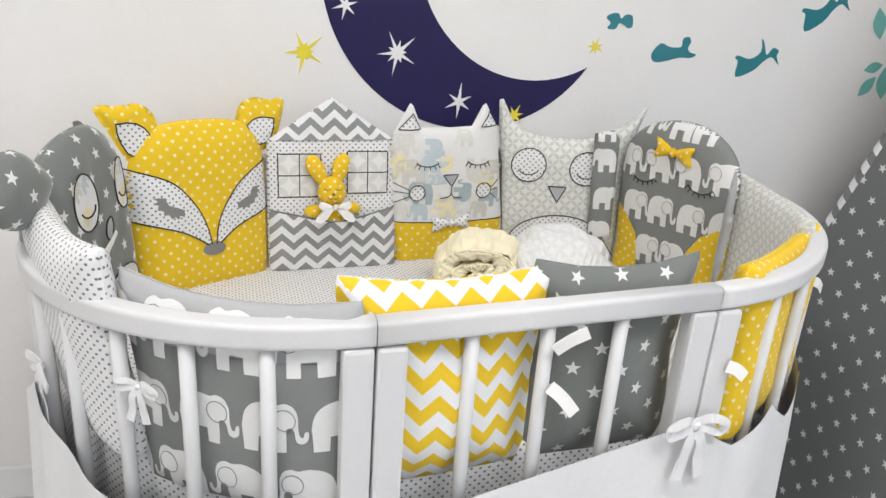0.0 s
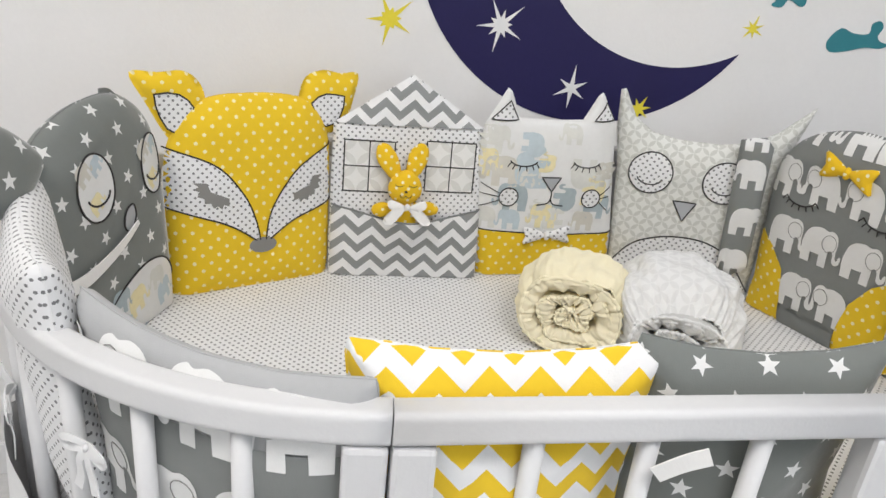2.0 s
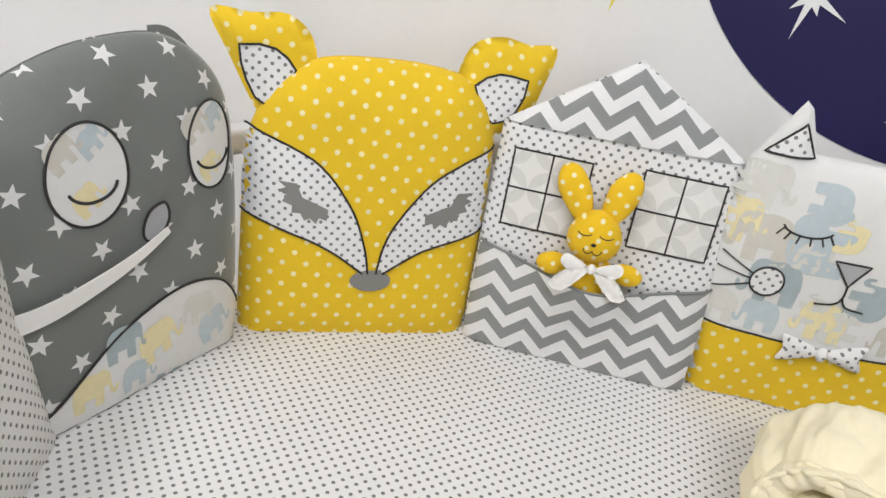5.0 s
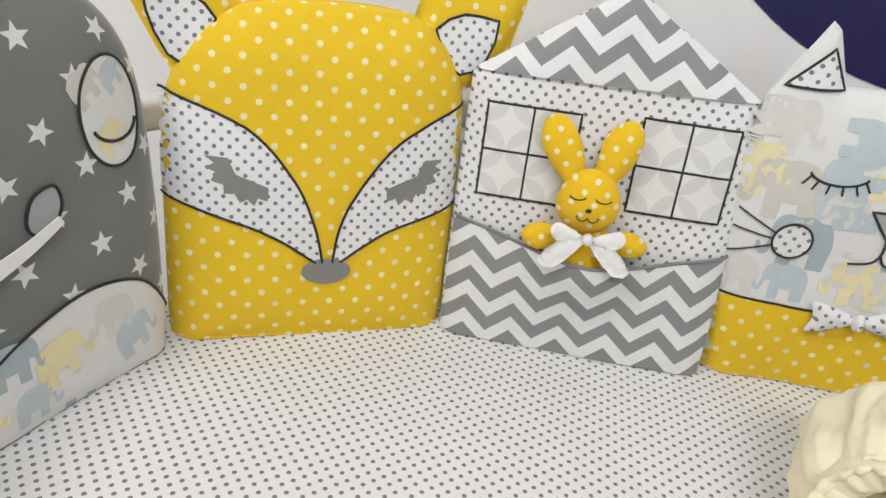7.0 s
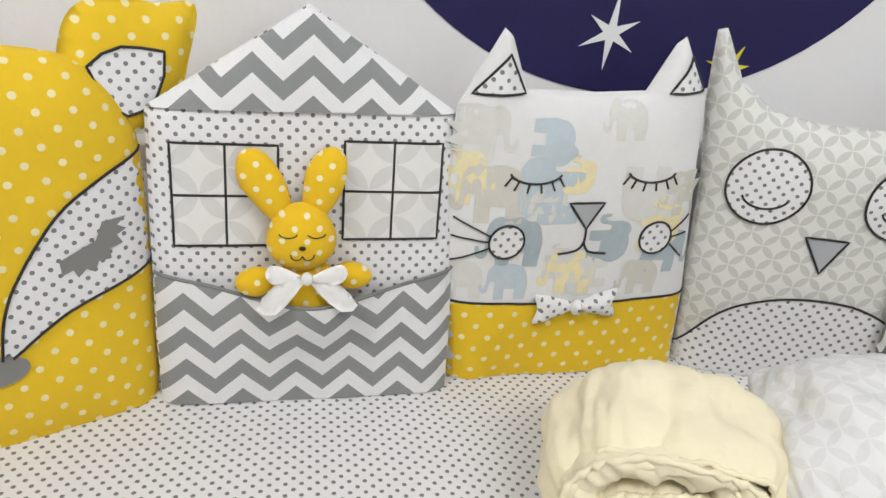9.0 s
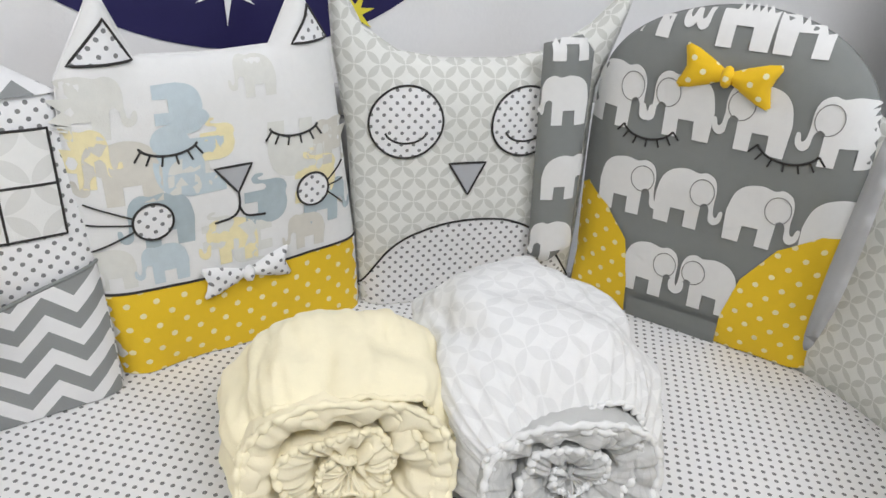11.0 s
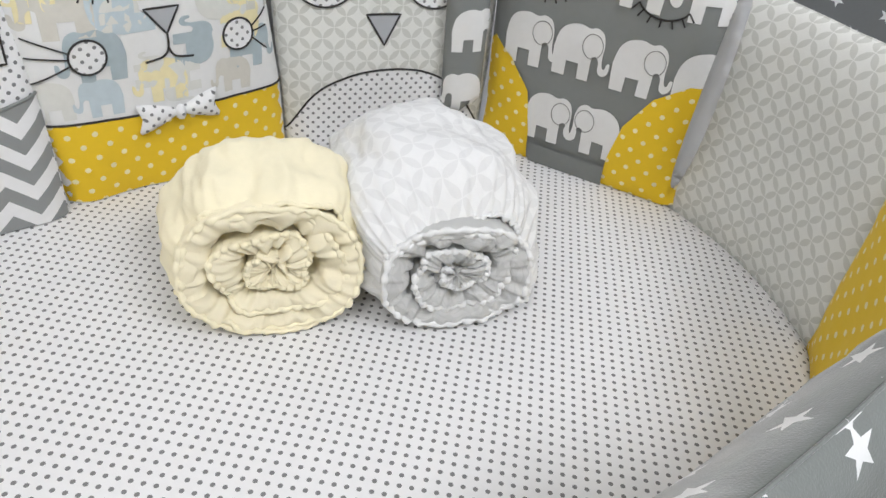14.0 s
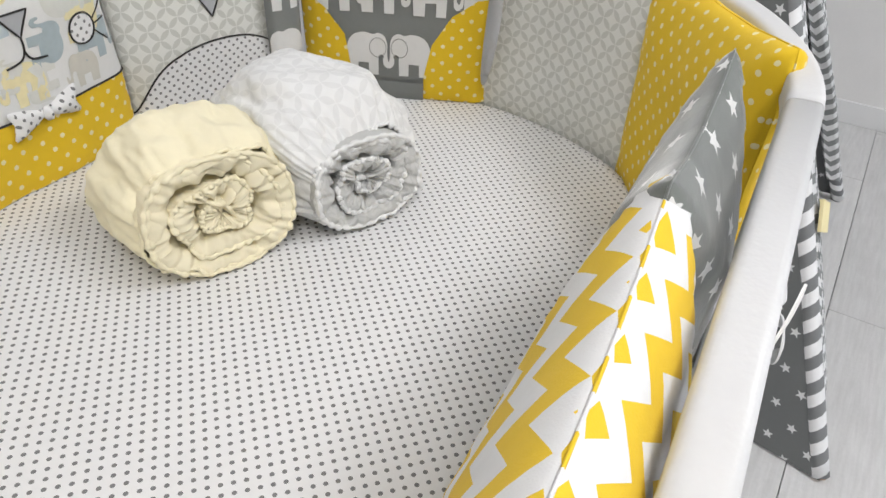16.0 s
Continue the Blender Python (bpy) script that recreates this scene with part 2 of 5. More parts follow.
def box_bm(sx, sy, sz, at=(0, 0, 0), bevel=0.0, bm=None):
    own = bm is None
    bm = bmesh.new() if own else bm
    r = bmesh.ops.create_cube(bm, size=1.0, matrix=Matrix.Translation(at) @ Matrix.Diagonal((sx, sy, sz, 1)))
    if bevel:
        es = list({e for v in r["verts"] for e in v.link_edges})
        bmesh.ops.bevel(bm, geom=es, offset=bevel, segments=2, profile=0.6, affect="EDGES")
    return bm


def curve_points(pts, n=8, closed=False):
    """A smooth line through the points."""
    p = [np.array(q, float) for q in pts]
    out, k = [], len(p)
    for i in range(k if closed else k - 1):
        a, b, c, d = (p[(i - 1) % k], p[i], p[(i + 1) % k], p[(i + 2) % k]) if closed else (p[max(i - 1, 0)], p[i], p[i + 1], p[min(i + 2, k - 1)])
        for j in range(n):
            t = j / n
            out.append(0.5 * (2 * b + (c - a) * t + (2 * a - 5 * b + 4 * c - d) * t * t + (3 * b - a - 3 * c + d) * t ** 3))
    if not closed:
        out.append(p[-1])
    return out


def even(poly, step, closed=True):
    """The outline with points about a step apart, its corners kept."""
    p = [np.array(q, float) for q in poly]
    out = []
    for i in range(len(p) if closed else len(p) - 1):
        a, b = p[i], p[(i + 1) % len(p)]
        n = max(1, int(round(np.linalg.norm(b - a) / step)))
        out += [a + (b - a) * j / n for j in range(n)]
    if not closed:
        out.append(p[-1])
    return np.array(out)


def inside(q, poly):
    q, poly = np.asarray(q, float), np.asarray(poly, float)
    a, b = poly, np.roll(poly, -1, 0)
    x, y = q[:, :1], q[:, 1:2]
    dy = b[:, 1] - a[:, 1]
    dy = np.where(np.abs(dy) < 1e-12, 1e-12, dy)
    hit = ((a[:, 1] > y) != (b[:, 1] > y)) & (x < (b[:, 0] - a[:, 0]) * (y - a[:, 1]) / dy + a[:, 0])
    return hit.sum(1) % 2 == 1


def edge_distance(q, poly):
    q, poly = np.asarray(q, float), np.asarray(poly, float)
    a, b = poly, np.roll(poly, -1, 0)
    ab = b - a
    d = q[:, None] - a[None]
    t = np.clip((d * ab).sum(2) / np.maximum((ab * ab).sum(1), 1e-12), 0, 1)
    return np.linalg.norm(d - t[..., None] * ab, axis=2).min(1)


def fill(poly, step, fine=None, rings=()):
    """Triangles over an outline: its points, evenly, and a grid within."""
    edge = even(poly, fine or step)
    lo, hi = edge.min(0), edge.max(0)
    gx, gy = np.meshgrid(np.arange(lo[0], hi[0], step), np.arange(lo[1], hi[1], step))
    gx = gx + (np.arange(gy.shape[0]) % 2)[:, None] * step * 0.5
    g = np.c_[gx.ravel(), gy.ravel()]
    if len(g):
        g = g[inside(g, edge)]
    if len(g):
        g = g[edge_distance(g, edge) > (max(rings) + 0.004 if rings else step * 0.45)]
    n = len(edge)
    pts = np.vstack([edge, g]) if len(g) else edge
    if rings:
        tan = np.roll(edge, -1, 0) - np.roll(edge, 1, 0)
        nor = np.c_[-tan[:, 1], tan[:, 0]] / np.maximum(np.linalg.norm(tan, axis=1), 1e-9)[:, None]
        if not inside(edge[:1] * 0 + (edge + nor * 0.002)[[len(edge) // 3]], edge)[0]:
            nor = -nor
        for d in rings:
            q = edge + nor * d
            q = q[inside(q, edge)]
            q = q[edge_distance(q, edge) > 0.93 * d]
            pts = np.vstack([pts, q])
    v, _, f, *_ = delaunay_2d_cdt([Vector(p) for p in pts], [(i, (i + 1) % n) for i in range(n)], [], 1, 1e-7)
    return np.array([tuple(p) for p in v]), [tuple(t) for t in f], n


def tube(pts, r, sides=6, closed=False, radii=None):
    """A round cord along points; verts and faces."""
    p = np.asarray(pts, float)
    n = len(p)
    tan = np.roll(p, -1, 0) - np.roll(p, 1, 0)
    if not closed:
        tan[0], tan[-1] = p[1] - p[0], p[-1] - p[-2]
    tan /= np.maximum(np.linalg.norm(tan, axis=1)[:, None], 1e-9)
    up = np.array([0.0, 0.0, 1.0]) if abs(tan[0][2]) < 0.9 else np.array([1.0, 0.0, 0.0])
    verts, faces = [], []
    side = np.cross(tan[0], up)
    for i in range(n):
        side = side - tan[i] * side.dot(tan[i])
        side /= max(np.linalg.norm(side), 1e-9)
        nor = np.cross(side, tan[i])
        rr = r if radii is None else radii[i]
        for k in range(sides):
            a = 2 * math.pi * k / sides
            verts.append(p[i] + rr * (math.cos(a) * side + math.sin(a) * nor))
    for i in range(n if closed else n - 1):
        j = (i + 1) % n
        for k in range(sides):
            k2 = (k + 1) % sides
            faces.append((i * sides + k, i * sides + k2, j * sides + k2, j * sides + k))
    if not closed:
        faces += [tuple(range(sides))[::-1], tuple((n - 1) * sides + k for k in range(sides))]
    return verts, faces


class Cushion:
    """A stuffed cushion standing on its lower edge: u across, v up, its face towards local -y."""

    back_shift, fold, soft = (0.0, 0.0), False, False

    def __init__(self, outline, thick, roll_off=0.055, middle=0.02, bend=0.0, seed=0, rough=1.0, flat=True):
        self.edge = even(outline, 0.006)
        self.lap = self.edge.copy()
        if flat:
            low = self.lap[:, 1] < 0.004
            self.lap[low, 1] -= 0.022
        self.thick, self.roll_off, self.middle, self.bend, self.seed, self.rough = thick, roll_off, middle, bend, seed, rough

    def profile(self, x):
        """Half the thickness, from the seam inwards: round and full, or a pillow that tapers to its seam."""
        return self.thick / 2 * (np.sin(math.pi / 2 * x) ** 0.68 if self.soft else np.sqrt(np.maximum(1 - (1 - x) ** 2, 0)))

    def place(self, uv, off=0.0, side=1.0):
        uv = np.atleast_2d(np.asarray(uv, float))
        if callable(off):
            off = off(uv)
        ins = inside(uv, self.lap)
        d = np.where(ins, edge_distance(uv, self.lap), 0.0)
        x = np.clip(d / self.roll_off, 0, 1)
        h = self.profile(x)
        w = np.array([noise.noise((p[0] * 14 + self.seed, p[1] * 14, self.seed * 3.1 + side)) * 0.0035 + noise.noise((p[0] * 45, p[1] * 45 + self.seed, side)) * 0.0011 for p in uv])
        h = h + w * self.rough * np.minimum(x * 2, 1)
        y = self.middle - side * (h + off) - self.bend * uv[:, 0] ** 2 / 2
        return np.c_[uv[:, 0], y, uv[:, 1]]

    def layout(self, v):
        """Where the cloth lies: stretched out over the swell towards the edges."""
        a, b = self.lap, np.roll(self.lap, -1, 0)
        ab = b - a
        d = v[:, None] - a[None]
        t = np.clip((d * ab).sum(2) / np.maximum((ab * ab).sum(1), 1e-12), 0, 1)
        near = a[None] + t[..., None] * ab
        dist = np.linalg.norm(v[:, None] - near, axis=2)
        i = dist.argmin(1)
        q, dq = near[np.arange(len(v)), i], dist.min(1)
        x = np.linspace(0, 1, 200)
        h = self.profile(x)
        step = np.hypot(np.diff(h), self.roll_off / 199) - self.roll_off / 199
        extra = np.r_[np.cumsum(step[::-1])[::-1], 0.0]
        e = np.interp(dq / self.roll_off, x, extra)
        out = (q - v) / np.maximum(dq, 1e-5)[:, None]
        out[dq < 1e-4] = 0
        return v + out * e[:, None]

    def body(self, mat, parent, name="cover", label="", step=0.009, shift=(0, 0), seam=True):
        v, f, n = fill(self.edge, step, None, (0.0012, 0.0035, 0.0075, 0.013) if seam else ())
        k = len(v)
        verts = np.vstack([self.place(v), self.place(v, 0, -1)])
        faces = [tuple(t) for t in f] + [tuple(i + k for i in t[::-1]) for t in f]
        faces += [(i, k + i, k + (i + 1) % n, (i + 1) % n) for i in range(n)]
        lay = self.layout(v)
        ob = mesh_part(name, verts, faces, mat, parent, label, np.vstack([lay, lay * np.array((1.0, -1.0 if self.fold else 1.0)) + np.array(self.back_shift)]) + np.array(shift))
        if seam:
            sv, sf = tube(self.place(self.edge), 0.0009, 5, True)
            mesh_part("seam", sv, sf, mat, parent, "", np.repeat(self.edge + np.array(shift), 5, axis=0))
        return ob

    def patch(self, name, poly, mat, parent, off=0.0012, label="", step=0.008, shift=(0, 0), clip=True, side=1.0, fine=0.005):
        """A flat piece sewn on the face, following its swell."""
        v, f, n = fill(poly, step, min(step, fine))
        if clip:
            c = np.array([v[list(t)].mean(0) for t in f])
            keep = inside(c, self.edge)
            f = [t for t, ok in zip(f, keep) if ok]
            if not f:
                return None
        used = sorted({i for t in f for i in t})
        mp = {o: i for i, o in enumerate(used)}
        v = v[used]
        f = [tuple(mp[i] for i in t) for t in f]
        f = f if side > 0 else [t[::-1] for t in f]
        return mesh_part(name, self.place(v, off, side), f, mat, parent, label, v + np.array(shift))

    def stitch(self, name, pts, mat, parent, r=0.0011, off=0.0014, closed=False, smooth=True, label=""):
        line = curve_points(pts, 6, closed) if smooth else pts
        line = even(line, 0.004, closed)
        v, f = tube(self.place(line, off), r, 5, closed)
        return mesh_part(name, v, f, mat, parent, label)


def ring(cx, cy, rx, ry=None, n=28, turn=0.0):
    ry = ry or rx
    c, s = math.cos(turn), math.sin(turn)
    return [(cx + rx * math.cos(a) * c - ry * math.sin(a) * s, cy + rx * math.cos(a) * s + ry * math.sin(a) * c) for a in (2 * math.pi * i / n for i in range(n))]


def arc(cx, cy, rx, ry, a0, a1, n=12):
    return [(cx + rx * math.cos(radians(a0 + (a1 - a0) * i / n)), cy + ry * math.sin(radians(a0 + (a1 - a0) * i / n))) for i in range(n + 1)]


ELEPHANT = [(0.02, 0), (0.0, 0.42), (0.06, 0.66), (0.2, 0.8), (0.42, 0.85), (0.6, 0.82), (0.72, 0.85), (0.85, 0.79), (0.91, 0.64), (0.91, 0.44), (0.93, 0.3), (0.98, 0.27),
            (1.01, 0.36), (1.06, 0.36), (1.05, 0.22), (0.96, 0.15), (0.87, 0.2), (0.85, 0.36), (0.79, 0.43), (0.72, 0.4), (0.71, 0), (0.5, 0), (0.5, 0.25), (0.27, 0.25), (0.26, 0)]


ELEPHANT = [ELEPHANT[0]] + [tuple(q) for q in curve_points(ELEPHANT[1:20], 3)] + ELEPHANT[20:]


def elephant(u, v, size, flip=1, turn=0.0):
    c, s = math.cos(turn), math.sin(turn)
    out = []
    for x, y in ELEPHANT:
        x, y = flip * (x - 0.5) * size, y * size
        out.append((u + x * c - y * s, v + x * s + y * c))
    return out if flip * 1 > 0 else out[::-1]


def bow(parent, cushion, u, v, w, h, mat, tilt=0.0):
    """A small stuffed bow: two lobes and a knot."""
    y = cushion.place([(u, v)])[0][1]
    m = Matrix.Translation((u, y - 0.004, v)) @ Matrix.Rotation(-tilt, 4, "Y")
    c = Cushion(ring(0, 0, 0.006, 0.18 * h + 0.003, 12), 0.016, 0.007, -0.003, flat=False)
    knot_bow = c.body(mat, parent, "bow", step=0.004, seam=False)
    knot_bow.matrix_basis = m
    for s in (-1, 1):
        o = [(s * 0.003, -0.12 * h), (s * w / 2, -h / 2), (s * w * 0.46, 0), (s * w / 2, h / 2), (s * 0.003, 0.12 * h)]
        o = o if s > 0 else o[::-1]
        c = Cushion(curve_points(o, 3, True), 0.014, 0.012, 0.0, seed=s + 3, flat=False)
        c.body(mat, knot_bow, "lobe", step=0.005, seam=False)
    return knot_bow


# ---- the room ----
def slab(name, sx, sy, sz, at, mat, label, parent=None, bevel=0.0):
    ob = part(name, box_bm(sx, sy, sz, (0, 0, 0), bevel), mat, parent, smooth=False)
    ob.location = at
    return tagged(ob, label, "", "", "structure") if parent is None else ob


RX, RY = (X0 + X1) / 2, (Y0 + WALL) / 2
floor = slab("floor", X1 - X0 + 0.3, WALL - Y0 + 0.3, 0.1, (RX, RY, -0.062), trim_paint, "bleached grey oak laminate floor in long planks")
slab("ceiling", X1 - X0 + 0.3, WALL - Y0 + 0.3, 0.12, (RX, RY, H + 0.06), ceiling_paint, "plain white painted ceiling")
slab("wall_north", X1 - X0 + 0.3, 0.15, H, (RX, WALL + 0.075, H / 2), wall_paint, "white painted wall with moon and star decals")
slab("wall_east", 0.15, WALL - Y0, H, (X1 + 0.075, RY, H / 2), wall_paint, "plain white painted wall")
slab("wall_west", 0.15, WALL - Y0, H, (X0 - 0.075, RY, H / 2), wall_paint, "plain white painted wall")
# the wall behind the camera, with its window opening
WX0, WX1, WZ0, WZ1 = 0.6, 2.1, 0.95, 2.25
south = slab("wall_south", WX0 - X0 + 0.15, 0.15, H, ((X0 - 0.15 + WX0) / 2, Y0 - 0.075, H / 2), wall_paint, "white painted wall with a window")
for nm, sx, sz, x, z in (("wall_panel", X1 + 0.15 - WX1, H, (X1 + 0.15 + WX1) / 2, H / 2), ("wall_panel", WX1 - WX0, WZ0, (WX0 + WX1) / 2, WZ0 / 2),
                         ("wall_panel", WX1 - WX0, H - WZ1, (WX0 + WX1) / 2, (H + WZ1) / 2)):
    p = slab(nm, sx, 0.15, sz, (0, 0, 0), wall_paint, "", south)
    p.location = (x - south.location[0], 0, z - H / 2)
win = thing("window_1", pose((WX0 + WX1) / 2, Y0 - 0.09, WZ0), "white framed double window", "window", kind="structure")
for x in (-0.735, 0.0, 0.735):
    part("window_frame", box_bm(0.05, 0.05, 1.3, (x, 0, 0.65), 0.004), trim_paint, win, smooth=False)
for z in (0.025, 1.275):
    part("window_frame", box_bm(1.42, 0.05, 0.05, (0, 0.002, z), 0.004), trim_paint, win, smooth=False)
part("window_sill", box_bm(1.6, 0.22, 0.03, (0, 0.15, -0.015), 0.006), trim_paint, win, smooth=False)
for x in (-0.367, 0.367):
    g = part("pane", box_bm(0.66, 0.006, 1.18, (x, -0.0, 0.65)), glass, win, smooth=False)
    g.visible_shadow = False
for nm, sx, sy, x, y in (("baseboard", X1 - X0, 0.014, RX, WALL - 0.007), ("baseboard", 0.014, WALL - Y0 - 0.03, X1 - 0.007, RY), ("baseboard", 0.014, WALL - Y0 - 0.03, X0 + 0.007, RY)):
    slab(nm, sx, sy, 0.08, (x, y, 0.04), trim_paint, "white painted baseboard", None, 0.003)
for x, y, w in ((0.55, 1.5, 1.2), (-0.9, 1.9, 0.6)):
    lampt = thing("ceiling_light", pose(x, y, H), "flat white ceiling light panel, switched on", "ceiling light", "ceiling lights")
    part("frame", box_bm(w + 0.04, 0.64, 0.05, (0, 0, -0.025), 0.004), trim_paint, lampt, smooth=False)
    part("diffuser", box_bm(w - 0.02, 0.56, 0.012, (0, 0, -0.056), 0.003), diffuser_glow, lampt, smooth=False)


# ---- decals on the wall ----
def decal(name, poly, mat, label, category, group="", lift=0.0012, step=0.03):
    v, f, n = fill(poly, step)
    k = len(v)
    front = [(p[0], WALL - lift, p[1]) for p in v]
    back = [(p[0], WALL - 0.0001, p[1]) for p in v[:n]]
    faces = [tuple(t) for t in f] + [(i, k + i, k + (i + 1) % n, (i + 1) % n) for i in range(n)]
    c = np.mean(v, axis=0)
    ob = mesh_part(name, [(a - c[0], b, z - c[1]) for a, b, z in front + back], faces, mat, None, "", None, False)
    ob.location = (c[0], 0, c[1])
    return tagged(ob, label, category, group)


def spikes(x, z, lengths, inner, turn=0.0):
    n, out = len(lengths), []
    for i, r in enumerate(lengths):
        a = turn + 2 * math.pi * i / n
        b = a + math.pi / n
        out += [(x + r * math.cos(a), z + r * math.sin(a)), (x + inner * math.cos(b), z + inner * math.sin(b))]
    return out


mo, mi = (0.167, 1.2055, 0.3215), (0.3055, 1.2620, 0.2665)
dd = math.hypot(mi[0] - mo[0], mi[1] - mo[1])
aa = (mo[2] ** 2 - mi[2] ** 2 + dd * dd) / (2 * dd)
hh = math.sqrt(mo[2] ** 2 - aa * aa)
base = math.atan2(mi[1] - mo[1], mi[0] - mo[0])
half_o = math.acos(aa / mo[2])
half_i = math.atan2(hh, aa - dd)
outer = [(mo[0] + mo[2] * math.cos(base + t), mo[1] + mo[2] * math.sin(base + t)) for t in np.linspace(half_o, 2 * math.pi - half_o, 70)]
inner = [(mi[0] + mi[2] * math.cos(base + t), mi[1] + mi[2] * math.sin(base + t)) for t in np.linspace(2 * math.pi - half_i, half_i, 60)][1:-1]
decal("moon_decal", outer + inner, navy_film, "large navy crescent moon vinyl decal on the wall", "wall decal")
SG = "stars on the wall"
decal("star_decal", spikes(-0.185, 1.031, (0.050, 0.020, 0.044, 0.018, 0.042, 0.022, 0.048, 0.018, 0.042, 0.020), 0.013, 0.72), sun_film, "yellow eight-pointed star decal on the wall", "wall decal", SG)
decal("star_decal", spikes(0.007, 1.039, (0.050, 0.026, 0.046, 0.022, 0.044, 0.026, 0.048, 0.022, 0.044, 0.020), 0.012, 0.74), white_film, "white eight-pointed star decal on the moon", "wall decal", SG, 0.0026)
decal("star_decal", spikes(0.147, 0.943, (0.030, 0.042, 0.028, 0.034, 0.036, 0.030), 0.008, 0.45), white_film, "white six-pointed star decal on the moon", "wall decal", SG, 0.0026)
decal("star_decal", spikes(-0.103, 1.127, (0.026, 0.03, 0.024, 0.03, 0.03, 0.026), 0.007, 0.3), white_film, "small white six-pointed star decal on the moon", "wall decal", SG, 0.0026)
decal("star_decal", spikes(0.449, 1.075, (0.02, 0.024, 0.016, 0.02, 0.022, 0.016, 0.022), 0.006, 0.4), sun_film, "small yellow star decal on the wall", "wall decal", SG)
decal("star_decal", spikes(0.276, 0.918, (0.022, 0.026, 0.02, 0.026, 0.022, 0.02, 0.024), 0.008, 0.2), sun_film, "small yellow star decal at the moon's lower edge", "wall decal", SG, 0.0026)


def flyer(x, z, s, turn, kind):
    """A plain gliding shape with fins."""
    c, sn = math.cos(turn), math.sin(turn)
    body = [(-1.0, -0.1), (-0.85, -0.42), (-0.3, -0.4), (0.25, -0.3), (0.75, -0.34), (1.0, -0.22), (0.72, -0.12), (0.6, 0.05), (0.72, 0.3), (0.6, 0.5), (0.35, 0.42), (0.3, 0.12), (-0.2, 0.14), (-0.62, 0.3)]
    wing = [(-0.95, -0.55), (-0.15, -0.42), (0.3, -0.12), (0.7, 0.0), (1.0, -0.35), (0.92, 0.0), (1.0, 0.22), (0.74, 0.36), (0.45, 0.12), (0.35, 0.55), (0.22, 0.8), (0.2, 0.3), (-0.3, 0.08), (-0.85, 0.3), (-0.98, 0.2), (-0.85, 0.05)]
    small = [(-0.9, 0.2), (-0.6, 0.45), (-0.1, 0.5), (0.1, 0.2), (0.4, 0.45), (0.85, 0.4), (0.95, -0.2), (0.7, -0.35), (0.3, -0.15), (0.0, -0.1), (-0.2, -0.45), (-0.75, -0.42), (-0.55, -0.1)]
    p = {"body": body, "wing": wing, "small": small}[kind]
    p = [tuple(q) for q in curve_points(p, 3, True)]
    return decal("flying_shape_decal", [(x + s * (a * c - b * sn), z + s * (a * sn + b * c)) for a, b in p], teal_film, "teal gliding silhouette decal on the wall", "wall decal", "flying shapes")


flyer(0.497, 1.131, 0.035, 0.0, "small")
flyer(0.642, 1.078, 0.056, 0.1, "body")
flyer(0.858, 1.068, 0.057, 0.2, "wing")
flyer(1.012, 1.190, 0.062, 0.35, "wing")
for x, z, turn, ln in ((1.170, 1.168, 1.9, 0.075), (1.185, 1.066, 0.3, 0.052), (1.180, 1.020, 0.9, 0.062), (1.225, 1.03, 1.7, 0.08), (1.26, 1.10, 0.5, 0.06), (1.27, 0.99, 2.2, 0.07)):
    c, s = math.cos(turn), math.sin(turn)
    lf = [(ln * (t - 0.5), 0.24 * ln * math.sin(math.pi * t) * k) for k, rng in ((1, np.linspace(0, 1, 10)), (-1, np.linspace(1, 0, 10)[1:-1])) for t in rng]
    decal("leaf_decal", [(x + a * c - b * s, z + a * s + b * c) for a, b in lf], mint_film, "mint green leaf decal on the wall", "wall decal", "leaves on the wall")

# ---- the oval crib ----
TURN_C = radians(4.2)
E1, E2 = np.array([math.cos(TURN_C), math.sin(TURN_C)]), np.array([-math.sin(TURN_C), math.cos(TURN_C)])
CRIB = np.array([0.081, 2.581])
JOINT, END_A, END_L, END_B, SHAPE, SHAPE_BACK = 0.2135, 0.388, 0.424, 0.410, 1.95, 2.8
BED, RAIL_TOP, RISE = 0.62, 0.838, 0.04


def oval(inset, n=60):
    """The crib's outline, drawn in by the inset; local pairs, anticlockwise from the right joint in front."""
    pts = []
    for side, end_a, t0 in ((1, END_A, -math.pi / 2), (-1, END_L, math.pi / 2)):
        for t in np.linspace(t0, t0 + math.pi, n):
            c, w = math.cos(t), math.sin(t)
            e = SHAPE if w < 0 else SHAPE_BACK
            k = (abs(c) ** e + abs(w) ** e) ** (-1 / e)
            pts.append((side * JOINT + (end_a - inset) * c * k, END_B + (END_B - inset) * w * k))
    return np.array(pts)


def at_world(p, z=0.0):
    q = CRIB + p[0] * E1 + p[1] * E2
    return (q[0], q[1], z)


CM = Matrix.Translation((CRIB[0], CRIB[1], 0)) @ Matrix.Rotation(TURN_C, 4, "Z")
crib = thing("oval_crib", CM, "white lacquered oval wooden crib with round slats", "crib")


